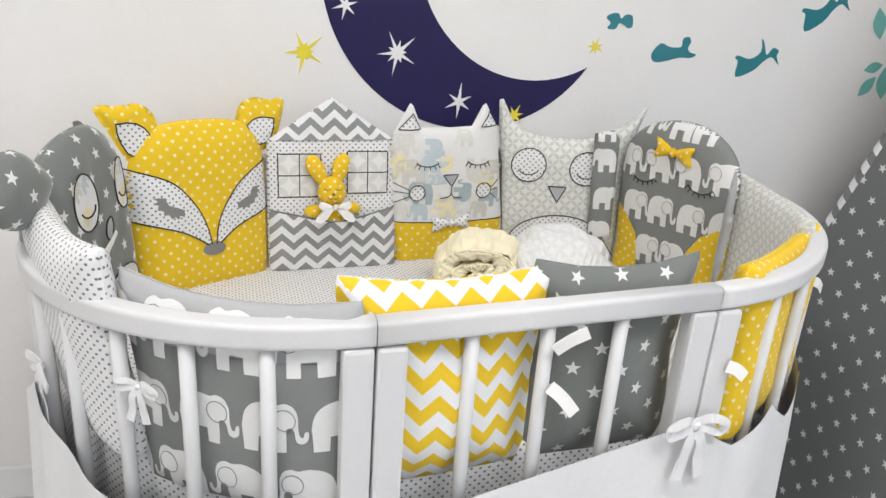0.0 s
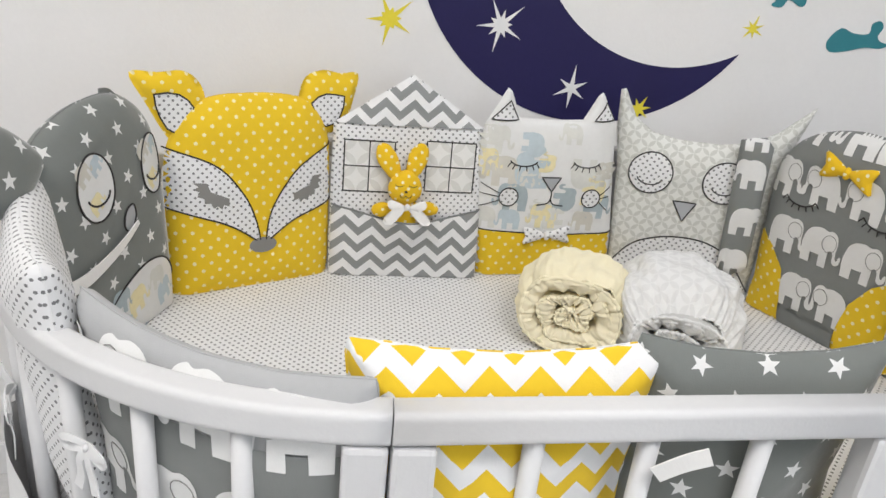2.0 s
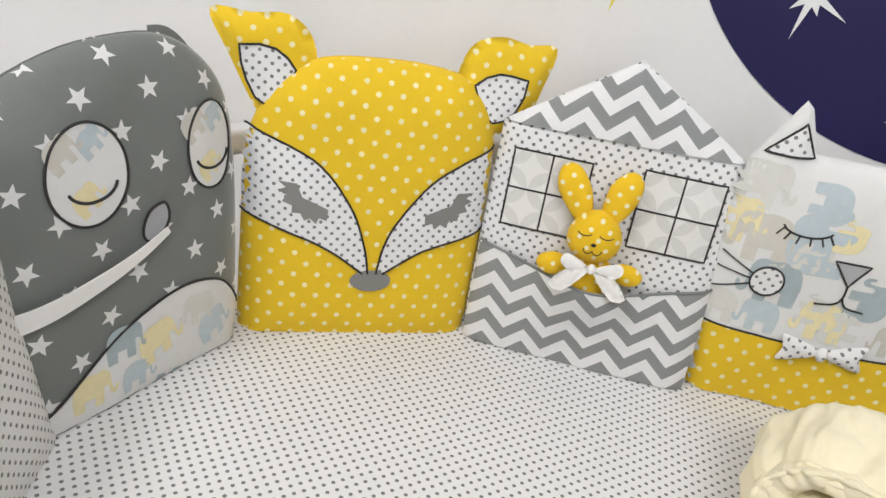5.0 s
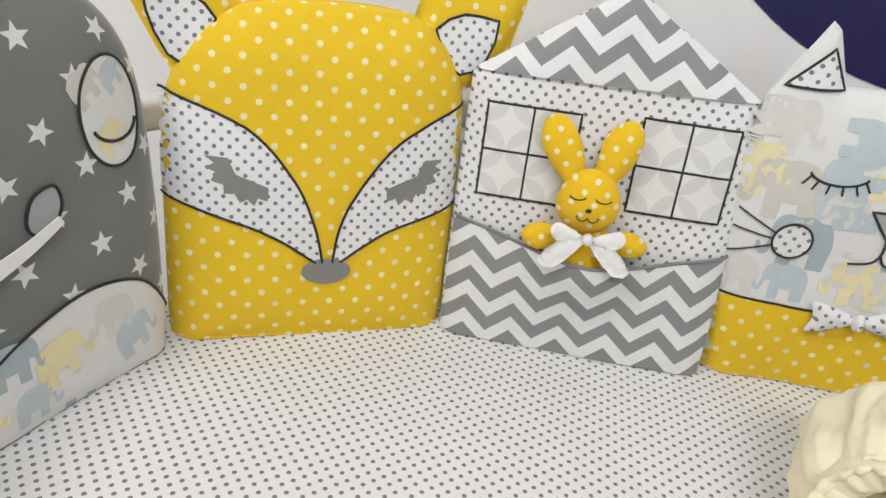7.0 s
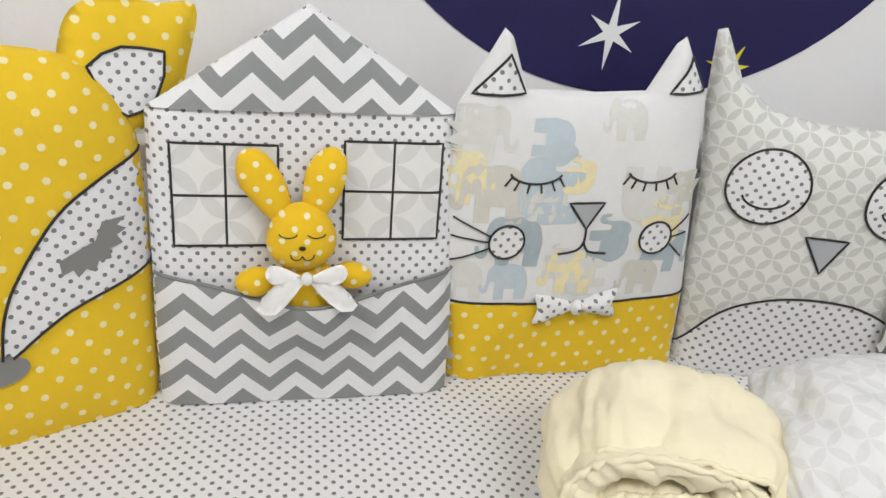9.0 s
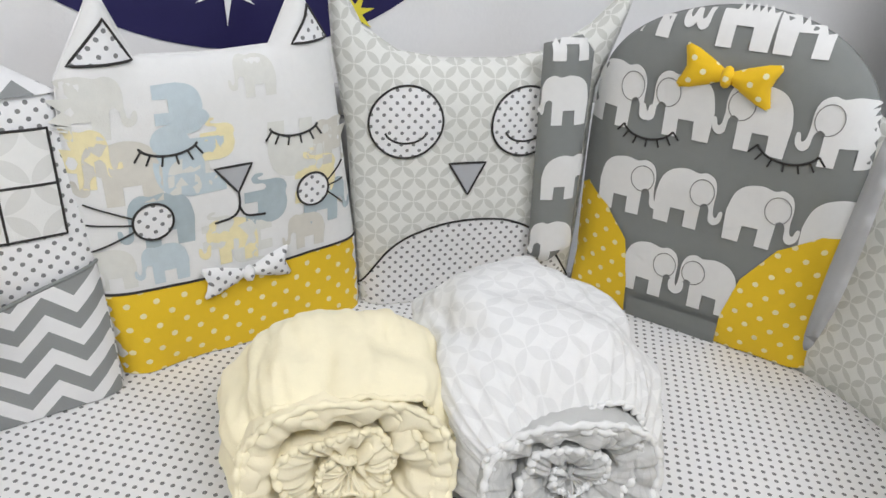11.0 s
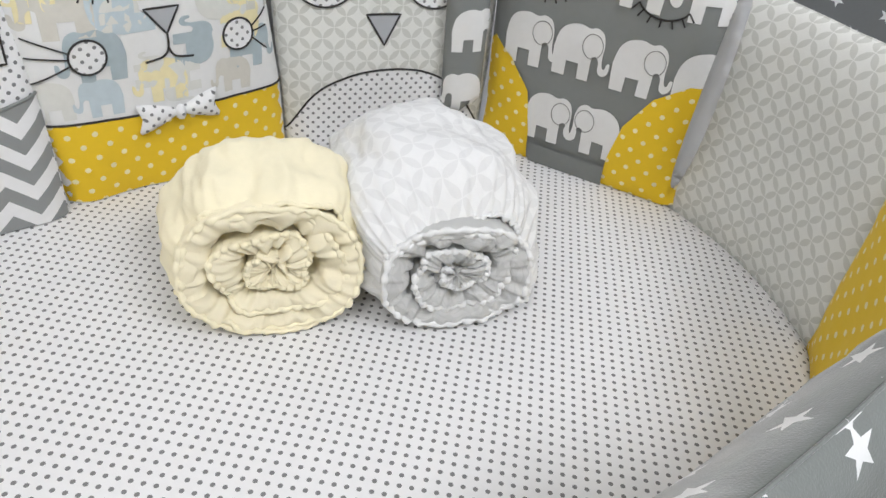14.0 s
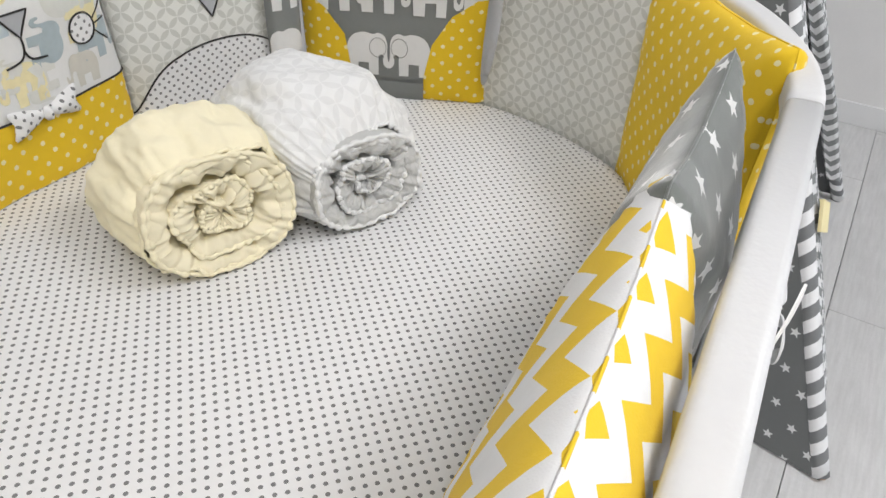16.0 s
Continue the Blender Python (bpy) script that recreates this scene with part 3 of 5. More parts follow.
def sweep(line, profile, closed=False):
    """The profile (across, up) carried along a flat line of local pairs."""
    p = np.asarray(line, float)
    n, k = len(p), len(profile)
    tan = np.roll(p, -1, 0) - np.roll(p, 1, 0)
    if not closed:
        tan[0], tan[-1] = p[1] - p[0], p[-1] - p[-2]
    tan /= np.linalg.norm(tan, axis=1)[:, None]
    nor = np.c_[tan[:, 1], -tan[:, 0]]
    verts = [(p[i][0] + a * nor[i][0], p[i][1] + a * nor[i][1], z + RISE * p[i][0]) for i in range(n) for a, z in profile]
    faces = []
    for i in range(n if closed else n - 1):
        j = (i + 1) % n
        faces += [(i * k + m, j * k + m, j * k + (m + 1) % k, i * k + (m + 1) % k) for m in range(k)]
    if not closed:
        faces += [tuple(range(k)), tuple((n - 1) * k + m for m in range(k))[::-1]]
    return verts, faces


def rounded(w, h, r, z, n=4):
    out = []
    for cx, cz, a0 in ((w / 2 - r, h / 2 - r, 0), (-w / 2 + r, h / 2 - r, 90), (-w / 2 + r, -h / 2 + r, 180), (w / 2 - r, -h / 2 + r, 270)):
        p = [(cx + r * math.cos(radians(a0 + 90 * i / n)), z + cz + r * math.sin(radians(a0 + 90 * i / n))) for i in range(n + 1)]
        e, g = radians(a0 - 90), radians(a0 + 180)
        out += [(p[0][0] + 0.002 * math.cos(e), p[0][1] + 0.002 * math.sin(e))] + p + [(p[-1][0] + 0.002 * math.cos(g), p[-1][1] + 0.002 * math.sin(g))]
    return out


RAIL_IN = 0.0135
ends = oval(RAIL_IN)
right_end, left_end = ends[:60], ends[60:]
gap = 0.0008
prof = rounded(0.027, 0.030, 0.006, RAIL_TOP - 0.015)
back_prof = rounded(0.027, 0.030, 0.006, RAIL_TOP - 0.0145)
low = rounded(0.04, 0.04, 0.006, 0.46)
for line in (right_end, left_end, [(-JOINT + gap, RAIL_IN), (0, RAIL_IN), (JOINT - gap, RAIL_IN)], [(JOINT - gap, 2 * END_B - 0.014), (0, 2 * END_B - 0.014), (-JOINT + gap, 2 * END_B - 0.014)]):
    v, f = sweep(line, back_prof if line[1][1] > 2 * END_B - 0.015 else prof)
    o = mesh_part("rail", v, f, rail_paint, crib)
    o.data.polygons.foreach_set("use_smooth", [len(p.vertices) == 4 for p in o.data.polygons])
    v, f = sweep(line, low)
    mesh_part("lower_rail", v, f, rail_paint, crib)
for s in (-1, 1):
    for t in (RAIL_IN, 2 * END_B - 0.0145):
        for d in (-0.0185, 0.0185):
            part("post", box_bm(0.035, 0.026, RAIL_TOP - 0.031 + RISE * s * JOINT - 0.06, (s * JOINT + d, t, 0.06 + (RAIL_TOP - 0.031 + RISE * s * JOINT - 0.06) / 2), 0.005), rail_paint, crib, smooth=False)
            part("foot", box_bm(0.03, 0.03, 0.06, (s * JOINT + d, t, 0.03), 0.008), metal_grey, crib)


def slat(p):
    v, f = tube([(p[0], p[1], 0.47), (p[0], p[1], 0.65), (p[0], p[1], RAIL_TOP - 0.03 + RISE * p[0])], 0.0088, 12)
    mesh_part("slat", v, f, rail_paint, crib)


for x in (-0.1015, -0.0085, 0.087):
    slat((x, RAIL_IN)), slat((x, 2 * END_B - 0.014))
for e in (right_end, left_end):
    seg = np.r_[0, np.cumsum(np.linalg.norm(np.diff(e, axis=0), axis=1))]
    n = int(seg[-1] / 0.093)
    for i in range(1, n):
        d = 0.113 + (seg[-1] - 0.226) * (i - 1) / (n - 2)
        slat((np.interp(d, seg, e[:, 0]), np.interp(d, seg, e[:, 1])))

# mattress in its dotted sheet
def bed_line(inset, n=48):
    """The mattress's outline: drawn in along the front, where the cushions hang before it."""
    return np.array([(x, y + 0.026 * (1 - y / (2 * END_B))) for x, y in oval(inset, n)])


mattress = thing("mattress", CM, "oval mattress in a white sheet with grey dots", "mattress")
tv, tf, tn = fill(bed_line(0.055), 0.03)
mesh_part("sheet_top", [(p[0], p[1], BED + 0.0015 * noise.noise((p[0] * 9, p[1] * 9, 0))) for p in tv], tf, white_dots, mattress, "", tv)
rimv, rimu = [], []
ringp = bed_line(0.0)
steps = [(0.055, BED), (0.045, BED - 0.001), (0.036, BED - 0.006), (0.029, BED - 0.015), (0.026, BED - 0.03), (0.026, BED - 0.12), (0.034, BED - 0.13)]
for ins, z in steps:
    q = np.roll(bed_line(ins), -48, axis=0)
    if not rimv:
        al = np.r_[0, np.cumsum(np.linalg.norm(np.diff(q, axis=0), axis=1))]
        down = 0.0
    else:
        down -= math.hypot(ins - was[0], z - was[1])
    was = (ins, z)
    for i, p in enumerate(q):
        rimv.append((p[0], p[1], z)), rimu.append((al[i], down))
k = len(ringp)
rimf = [(a * k + i, (a + 1) * k + i, (a + 1) * k + (i + 1) % k, a * k + (i + 1) % k) for a in range(len(steps) - 1) for i in range(k)]
mesh_part("sheet_side", rimv, rimf, white_dots, mattress, "", rimu)
bv, bf, _ = fill(bed_line(0.05), 0.08)
mesh_part("slatted_base", [(p[0], p[1], BED - 0.131) for p in bv], bf, trim_paint, mattress)


# ---- cushions ----
def standing(name, x, y, ang, lean, label, z=BED + 0.001, group="animal cushions"):
    return thing(name, pose(x, y, z, -lean, 0, ang), label, "cushion", group)


GROUP = "cushions round the crib"
# little house
hs = standing("house_cushion", -0.128, 3.257, 6.6, 5.2, "house-shaped cushion in white dots and grey zigzag cotton", group=GROUP)
hc = Cushion([(-0.127, 0), (0.129, 0), (0.129, 0.05), (0.121, 0.260), (-0.0027, 0.339), (-0.127, 0.256), (-0.129, 0.06)], 0.028, 0.03, 0.013, seed=1, rough=0.5)
hc.body(white_dots, hs)
hc.patch("roof", [(-0.127, 0.257), (0.121, 0.261), (-0.0027, 0.3385)], grey_zigzag, hs, 0.0034, "grey zigzag roof", shift=(0.023, -0.257))
pocket_top = [(0.127, 0.123), (0.09, 0.115), (0.05, 0.107), (0.0, 0.103), (-0.05, 0.107), (-0.09, 0.115), (-0.127, 0.122)]
bulge = lambda q: 0.003 + 0.030 * np.exp(-((q[:, 0] / 0.055) ** 2 + ((q[:, 1] - 0.104) / 0.05) ** 2))
hc.patch("pocket", [(-0.127, 0.0), (0.128, 0.0)] + pocket_top, grey_zigzag, hs, bulge, "grey zigzag front pocket", shift=(0.035, 0.0))
pv, pf = tube(hc.place(even(curve_points(pocket_top, 5), 0.004, False), bulge), 0.0016, 6)
mesh_part("pocket_hem", pv, pf, grey_cotton, hs)
for a, b, c, d in ((-0.109, -0.027, 0.1475, 0.2315), (0.026, 0.108, 0.1530, 0.2365)):
    w = hc.patch("window_patch", [(a, c), (b, c), (b, d), (a, d)], pane_print, hs, 0.0012, "white window patch with dark stitched bars", shift=(-(a + b) / 2 + 0.0205, -(c + d) / 2 + 0.0205))
    hc.stitch("window_bar", [(a, c), (b, c), (b, d), (a, d)], thread, w, 0.0011, closed=True, smooth=False)
    hc.stitch("window_bar", [((a + b) / 2, c), ((a + b) / 2, d)], thread, w, 0.0011, smooth=False)
    hc.stitch("window_bar", [(a, (c + d) / 2), (b, (c + d) / 2)], thread, w, 0.0011, smooth=False)


def blob(name, at, size, mat, parent, turn=0.0, taper=0.0, wob=0.0):
    """A stuffed lump: an ellipsoid, tapered along its height, laid out for dots."""
    verts, faces, uvs = [], [], []
    nu, nv = 18, 12
    c, s = math.cos(turn), math.sin(turn)
    for j in range(nv + 1):
        ph = -math.pi / 2 + math.pi * j / nv
        for i in range(nu):
            th = 2 * math.pi * i / nu
            x, y, z = math.cos(ph) * math.cos(th), math.cos(ph) * math.sin(th), math.sin(ph)
            k = 1 + taper * z
            x, y, z = x * size[0] * k, y * size[1] * k, z * size[2]
            x += wob * noise.noise((x * 40, z * 40, 1.0))
            verts.append((at[0] + x * c + z * s, at[1] + y, at[2] - x * s + z * c))
            uvs.append((verts[-1][0], verts[-1][2]))
    for j in range(nv):
        faces += [(j * nu + i, j * nu + (i + 1) % nu, (j + 1) * nu + (i + 1) % nu, (j + 1) * nu + i) for i in range(nu)]
    return mesh_part(name, verts, faces, mat, parent, "", uvs)


def strip(name, pts, width, mat, parent, normal=(0, -1, 0), taper=1.0, thick=0.0008):
    """A ribbon along points, with a little thickness."""
    p = np.array(curve_points(pts, 6))
    n = len(p)
    nor = np.array(normal, float)
    verts, faces = [], []
    for i in range(n):
        t = p[min(i + 1, n - 1)] - p[max(i - 1, 0)]
        t /= max(np.linalg.norm(t), 1e-9)
        sd = np.cross(t, nor)
        sd /= max(np.linalg.norm(sd), 1e-9)
        w = width / 2 * (1 + (taper - 1) * i / (n - 1))
        nn = np.cross(sd, t) * thick
        verts += [p[i] + sd * w + nn, p[i] - sd * w + nn, p[i] - sd * w - nn, p[i] + sd * w - nn]
    for i in range(n - 1):
        for a in range(4):
            b = (a + 1) % 4
            faces.append((4 * i + a, 4 * i + b, 4 * i + 4 + b, 4 * i + 4 + a))
    faces += [(3, 2, 1, 0), tuple(4 * (n - 1) + a for a in range(4))]
    return mesh_part(name, verts, faces, mat, parent, "", None, False)


bunny = thing("bunny_toy", hs.matrix_world @ Matrix.Translation((-0.005, -0.012, 0.111)) @ Matrix.Scale(0.92, 4) @ Matrix.Translation((0, 0.012, -0.09)), "small yellow dotted bunny toy in the cushion's pocket", "toy")
by = -0.020
body_b = blob("body", (0.0, by + 0.004, 0.090), (0.034, 0.014, 0.032), small_yellow_dots, bunny)
head_b = blob("head", (-0.004, by - 0.004, 0.146), (0.0305, 0.020, 0.031), small_yellow_dots, bunny, 0, -0.12)
blob("ear", (-0.034, by, 0.188), (0.0175, 0.010, 0.037), small_yellow_dots, bunny, -0.5, 0.22, 0.002)
blob("ear", (0.014, by, 0.190), (0.0175, 0.010, 0.036), small_yellow_dots, bunny, 0.30, 0.22, 0.002)
blob("arm", (-0.043, by, 0.102), (0.019, 0.012, 0.0135), small_yellow_dots, bunny, -0.15, 0.0, 0.002)
blob("arm", (0.041, by, 0.107), (0.019, 0.012, 0.0125), small_yellow_dots, bunny, 0.1, 0.0, 0.002)
fy = by - 0.0245
for cx in (-0.016, 0.008):
    v, f = tube([(a, fy + 0.0008 + abs(a + 0.004) * 0.12, b) for a, b in arc(cx, 0.155, 0.008, 0.005, 200, 340)], 0.0006, 5)
    mesh_part("eye", v, f, thread, head_b)
v, f = tube([(a, fy - 0.0004, b) for a, b in arc(-0.009, 0.136, 0.005, 0.005, 180, 340) + arc(0.001, 0.136, 0.005, 0.005, 200, 360)], 0.0006, 5)
mesh_part("mouth", v, f, thread, head_b)
blob("nose", (-0.004, fy - 0.0002, 0.1415), (0.003, 0.0012, 0.002), thread, head_b)
for k in (-1, 1):
    o = [(k * 0.002, 0.112), (k * 0.016, 0.107), (k * 0.030, 0.109), (k * 0.035, 0.118), (k * 0.029, 0.126), (k * 0.012, 0.120)]
    Cushion(curve_points(o if k > 0 else o[::-1], 4, True), 0.004, 0.006, by - 0.0235, seed=k + 50, flat=False).body(satin, bunny, "ribbon_loop", step=0.005, seam=False)
    o = [(0.0, 0.117), (k * 0.010, 0.099), (k * 0.029 + 0.002, 0.080), (k * 0.044 + 0.001, 0.086), (k * 0.027, 0.108)]
    Cushion(curve_points(o if k < 0 else o[::-1], 2, True), 0.003, 0.006, by - 0.023 + 0.0015 * k, seed=k + 60, flat=False).body(satin, bunny, "ribbon_tail", step=0.006, seam=False)
blob("ribbon_knot", (0.0, by - 0.028, 0.115), (0.005, 0.005, 0.006), satin, bunny)

# fox
fx = standing("fox_cushion", -0.363, 3.186, 31.2, 4.7, "yellow dotted fox cushion with white dotted face mask", group=GROUP)
fbody = [(-0.130, 0.0), (0.126, 0.0)] + [tuple(q) for q in curve_points([(0.13, 0.02), (0.133, 0.12), (0.133, 0.218), (0.122, 0.259), (0.098, 0.288), (0.055, 0.299), (0.0, 0.301), (-0.056, 0.296), (-0.094, 0.274), (-0.117, 0.238), (-0.127, 0.195), (-0.130, 0.1), (-0.131, 0.02)], 4)]
fc = Cushion(fbody, 0.055, 0.065, 0.018, seed=4)
for pts, inn in (([(-0.110, 0.23), (-0.145, 0.29), (-0.163, 0.331), (-0.125, 0.331), (-0.090, 0.333), (-0.067, 0.315), (-0.061, 0.285), (-0.075, 0.245)], [(-0.135, 0.302), (-0.117, 0.304), (-0.101, 0.301), (-0.089, 0.293), (-0.081, 0.282), (-0.090, 0.26), (-0.107, 0.245), (-0.119, 0.252), (-0.128, 0.269), (-0.133, 0.285)]),
                 ([(0.083, 0.259), (0.085, 0.296), (0.098, 0.325), (0.127, 0.335), (0.157, 0.33), (0.189, 0.329), (0.181, 0.289), (0.164, 0.249), (0.118, 0.229)], [(0.101, 0.285), (0.112, 0.294), (0.126, 0.299), (0.140, 0.298), (0.157, 0.295), (0.155, 0.277), (0.148, 0.26), (0.137, 0.25), (0.126, 0.247), (0.111, 0.256)])):
    ear = Cushion(curve_points(pts, 4, True), 0.03, 0.03, 0.024, seed=7, flat=False)
    eo = ear.body(yellow_dots, fx, "ear", seam=False)
    ear.patch("ear_lining", inn, white_dots, eo, 0.001, "white dotted lining")
    ear.stitch("ear_stitch", inn, thread, eo, 0.0012, closed=True, smooth=False)
fc.body(yellow_dots, fx)
mlu, mll = [(-0.129, 0.227), (-0.060, 0.199), (-0.020, 0.153), (-0.002, 0.110), (0.005, 0.076)], [(-0.001, 0.076), (-0.049, 0.108), (-0.131, 0.137)]
mru, mrl = [(0.133, 0.2225), (0.071, 0.188), (0.034, 0.139), (0.020, 0.109), (0.014, 0.076)], [(0.021, 0.076), (0.065, 0.104), (0.134, 0.129)]
fc.patch("face_mask", [tuple(q) for q in curve_points(mlu, 5) + curve_points(mll, 5)], white_dots, fx, 0.001, "white dotted mask")
fc.patch("face_mask", [tuple(q) for q in curve_points(mru, 5) + curve_points(mrl, 5)], white_dots, fx, 0.001, "white dotted mask")
for line in (mlu, mll, mru, mrl):
    fc.stitch("mask_stitch", line, thread, fx, 0.0012)
fc.patch("nose", ring(0.0087, 0.068, 0.0225, 0.0125), nose_grey, fx, 0.0018, "grey felt nose", clip=False)
for k, cx, cy in ((1, -0.067, 0.157), (-1, 0.086, 0.155)):
    lid = [(cx + k * a, cy + b) for a, b in ((-0.027, 0.018), (-0.008, 0.017), (-0.002, 0.003), (0.025, -0.009), (0.024, -0.021), (0.016, -0.018), (0.013, -0.025), (0.007, -0.019), (0.001, -0.022), (-0.003, -0.014), (-0.012, -0.014), (-0.012, -0.006), (-0.022, -0.003), (-0.018, 0.004), (-0.026, 0.008), (-0.019, 0.012))]
    fc.patch("closed_eye", lid if k > 0 else lid[::-1], nose_grey, fx, 0.0018, "grey felt closed eye with lashes", step=0.006)

# cat
ct = standing("cat_cushion", 0.108, 3.306, 8.2, -1.5, "cat cushion in pastel elephant print with yellow dotted base", group=GROUP)
cbody = [(-0.106, 0.0), (0.145, 0.0), (0.138, 0.08), (0.119, 0.2), (0.107, 0.284), (0.091, 0.308), (0.0755, 0.3335), (0.069, 0.328), (0.049, 0.286), (-0.003, 0.2825), (-0.064, 0.283), (-0.082, 0.325), (-0.089, 0.331), (-0.097, 0.315), (-0.121, 0.270), (-0.126, 0.2), (-0.119, 0.09)]
cc = Cushion(cbody, 0.036, 0.04, 0.014, seed=9)
cc.body(print_white, ct)
cc.patch("base_panel", [(-0.1055, 0.0), (0.1445, 0.0), (0.1375, 0.088), (0.005, 0.083), (-0.119, 0.0875)], yellow_dots, ct, 0.001, "yellow dotted lower panel")
cc.stitch("panel_stitch", [(-0.118, 0.0875), (0.005, 0.0835), (0.136, 0.088)], thread, ct, 0.0012)
rng = random.Random(5)
washes = (wash_blue, wash_sand, wash_stone, wash_yellow, wash_slate, wash_stone)
spots = [(0.0, 0.205, 0.062, 0), (0.015, 0.150, 0.042, 4), (-0.085, 0.17, 0.055, 1), (-0.06, 0.125, 0.052, 4), (-0.055, 0.24, 0.04, 0), (-0.02, 0.21, 0.03, 3), (0.07, 0.225, 0.055, 2), (0.105, 0.175, 0.045, 1), (0.065, 0.165, 0.045, 3), (-0.115, 0.185, 0.05, 3),
         (-0.03, 0.165, 0.035, 2), (0.0, 0.095, 0.045, 3), (0.1, 0.115, 0.045, 4), (0.075, 0.09, 0.038, 1), (-0.105, 0.09, 0.04, 2), (-0.06, 0.088, 0.038, 0), (0.04, 0.11, 0.04, 2), (-0.1, 0.225, 0.05, 2), (0.03, 0.245, 0.035, 2), (-0.025, 0.125, 0.03, 2)]
for u, v0, sz, wsh in spots:
    cc.patch("printed_elephant", elephant(u - 0.003, v0 + 0.009 - sz * 0.2, sz * 1.15, rng.choice((-1, 1)), rng.choice((0, 0, 1.57, -1.57, 3.14))), washes[wsh], ct, 0.0007, step=0.011, fine=0.0028)
for tri in ([(-0.113, 0.280), (-0.067, 0.282), (-0.085, 0.313)], [(0.064, 0.288), (0.102, 0.291), (0.082, 0.319)]):
    w = cc.patch("ear_lining", tri, white_dots, ct, 0.0012, "white dotted ear lining")
    cc.stitch("ear_stitch", tri, thread, w, 0.0012, closed=True, smooth=False)
for cx, ry in ((-0.0495, 0.213), (0.062, 0.216)):
    line = arc(cx, ry + 0.004, 0.0245, 0.0115, 195, 345)
    w = cc.stitch("closed_eye", line, thread, ct, 0.0011)
    for i in (1, 3, 5, 7, 9, 11):
        a = line[i]
        cc.stitch("lash", [a, (a[0] + (a[0] - cx) * 0.28, a[1] - 0.0085)], thread, w, 0.0009, smooth=False)
w = cc.patch("nose", [(-0.0132, 0.1873), (0.0203, 0.1885), (0.0069, 0.1625)], beak_grey, ct, 0.0012, "blue grey nose")
cc.stitch("nose_stitch", [(-0.0132, 0.1873), (0.0203, 0.1885), (0.0069, 0.1625)], thread, w, 0.0011, closed=True, smooth=False)
cc.stitch("mouth", [(0.0069, 0.1625), (0.007, 0.149), (0.001, 0.140), (-0.016, 0.1365)], thread, ct)
cc.stitch("mouth", [(0.007, 0.149), (0.013, 0.140), (0.031, 0.1375)], thread, ct)
for cx, cy, k in ((-0.068, 0.1496, -1), (0.0807, 0.1525, 1)):
    w = cc.patch("cheek", ring(cx, cy, 0.0165), white_dots, ct, 0.0014, "white dotted cheek")
    cc.stitch("cheek_stitch", ring(cx, cy, 0.0165, n=16), thread, w, 0.0011, 0.0016, True)
    for dv0, dv1 in ((0.006, 0.022), (0.0, 0.004), (-0.006, -0.021)):
        cc.stitch("whisker", [(cx + k * 0.016, cy + dv0), (cx + k * (0.05 if k < 0 else 0.034), cy + dv1)], thread, w, 0.0008, smooth=False)
bow(ct, cc, 0.010, 0.083, 0.083, 0.033, white_dots, 0.06)

# owl
ow = standing("owl_cushion", 0.360, 3.301, -14, -3.4, "owl cushion in cream lattice print with dotted eyes", group=GROUP)
obody = [(-0.114, 0.0), (0.137, 0.0), (0.137, 0.1), (0.130, 0.24), (0.146, 0.295), (0.160, 0.352), (0.115, 0.305), (0.076, 0.279), (0.028, 0.270), (-0.039, 0.269), (-0.083, 0.276), (-0.117, 0.298), (-0.142, 0.343), (-0.149, 0.341), (-0.144, 0.278), (-0.130, 0.2), (-0.122, 0.1)]
oc = Cushion(obody, 0.046, 0.05, 0.016, seed=12)
oc.body(lattice_print, ow)
for cx in (-0.0755, 0.0487):
    w = oc.patch("eye", ring(cx, 0.2115, 0.0365), white_dots, ow, 0.0012, "round white dotted eye")
    oc.stitch("eye_stitch", ring(cx, 0.2115, 0.0365, n=18), thread, w, 0.0012, 0.0014, True)
    oc.stitch("closed_lid", arc(cx, 0.2045, 0.021, 0.014, 195, 345), thread, w, 0.0011)
bk = [(-0.0287, 0.168), (0.0103, 0.1685), (-0.0065, 0.1335)]
w = oc.patch("beak", bk, beak_grey, ow, 0.0012, "blue grey beak")
oc.stitch("beak_stitch", bk, thread, w, 0.0012, closed=True, smooth=False)
belly = [(-0.117, 0.02), (-0.085, 0.073), (-0.043, 0.096), (0.003, 0.104), (0.050, 0.098), (0.090, 0.074), (0.136, 0.012)]
oc.patch("belly", [tuple(q) for q in curve_points(belly, 5)] + [(0.136, 0.001), (-0.114, 0.001)], white_dots, ow, 0.001, "white dotted belly")
oc.stitch("belly_stitch", belly, thread, ow, 0.0012)

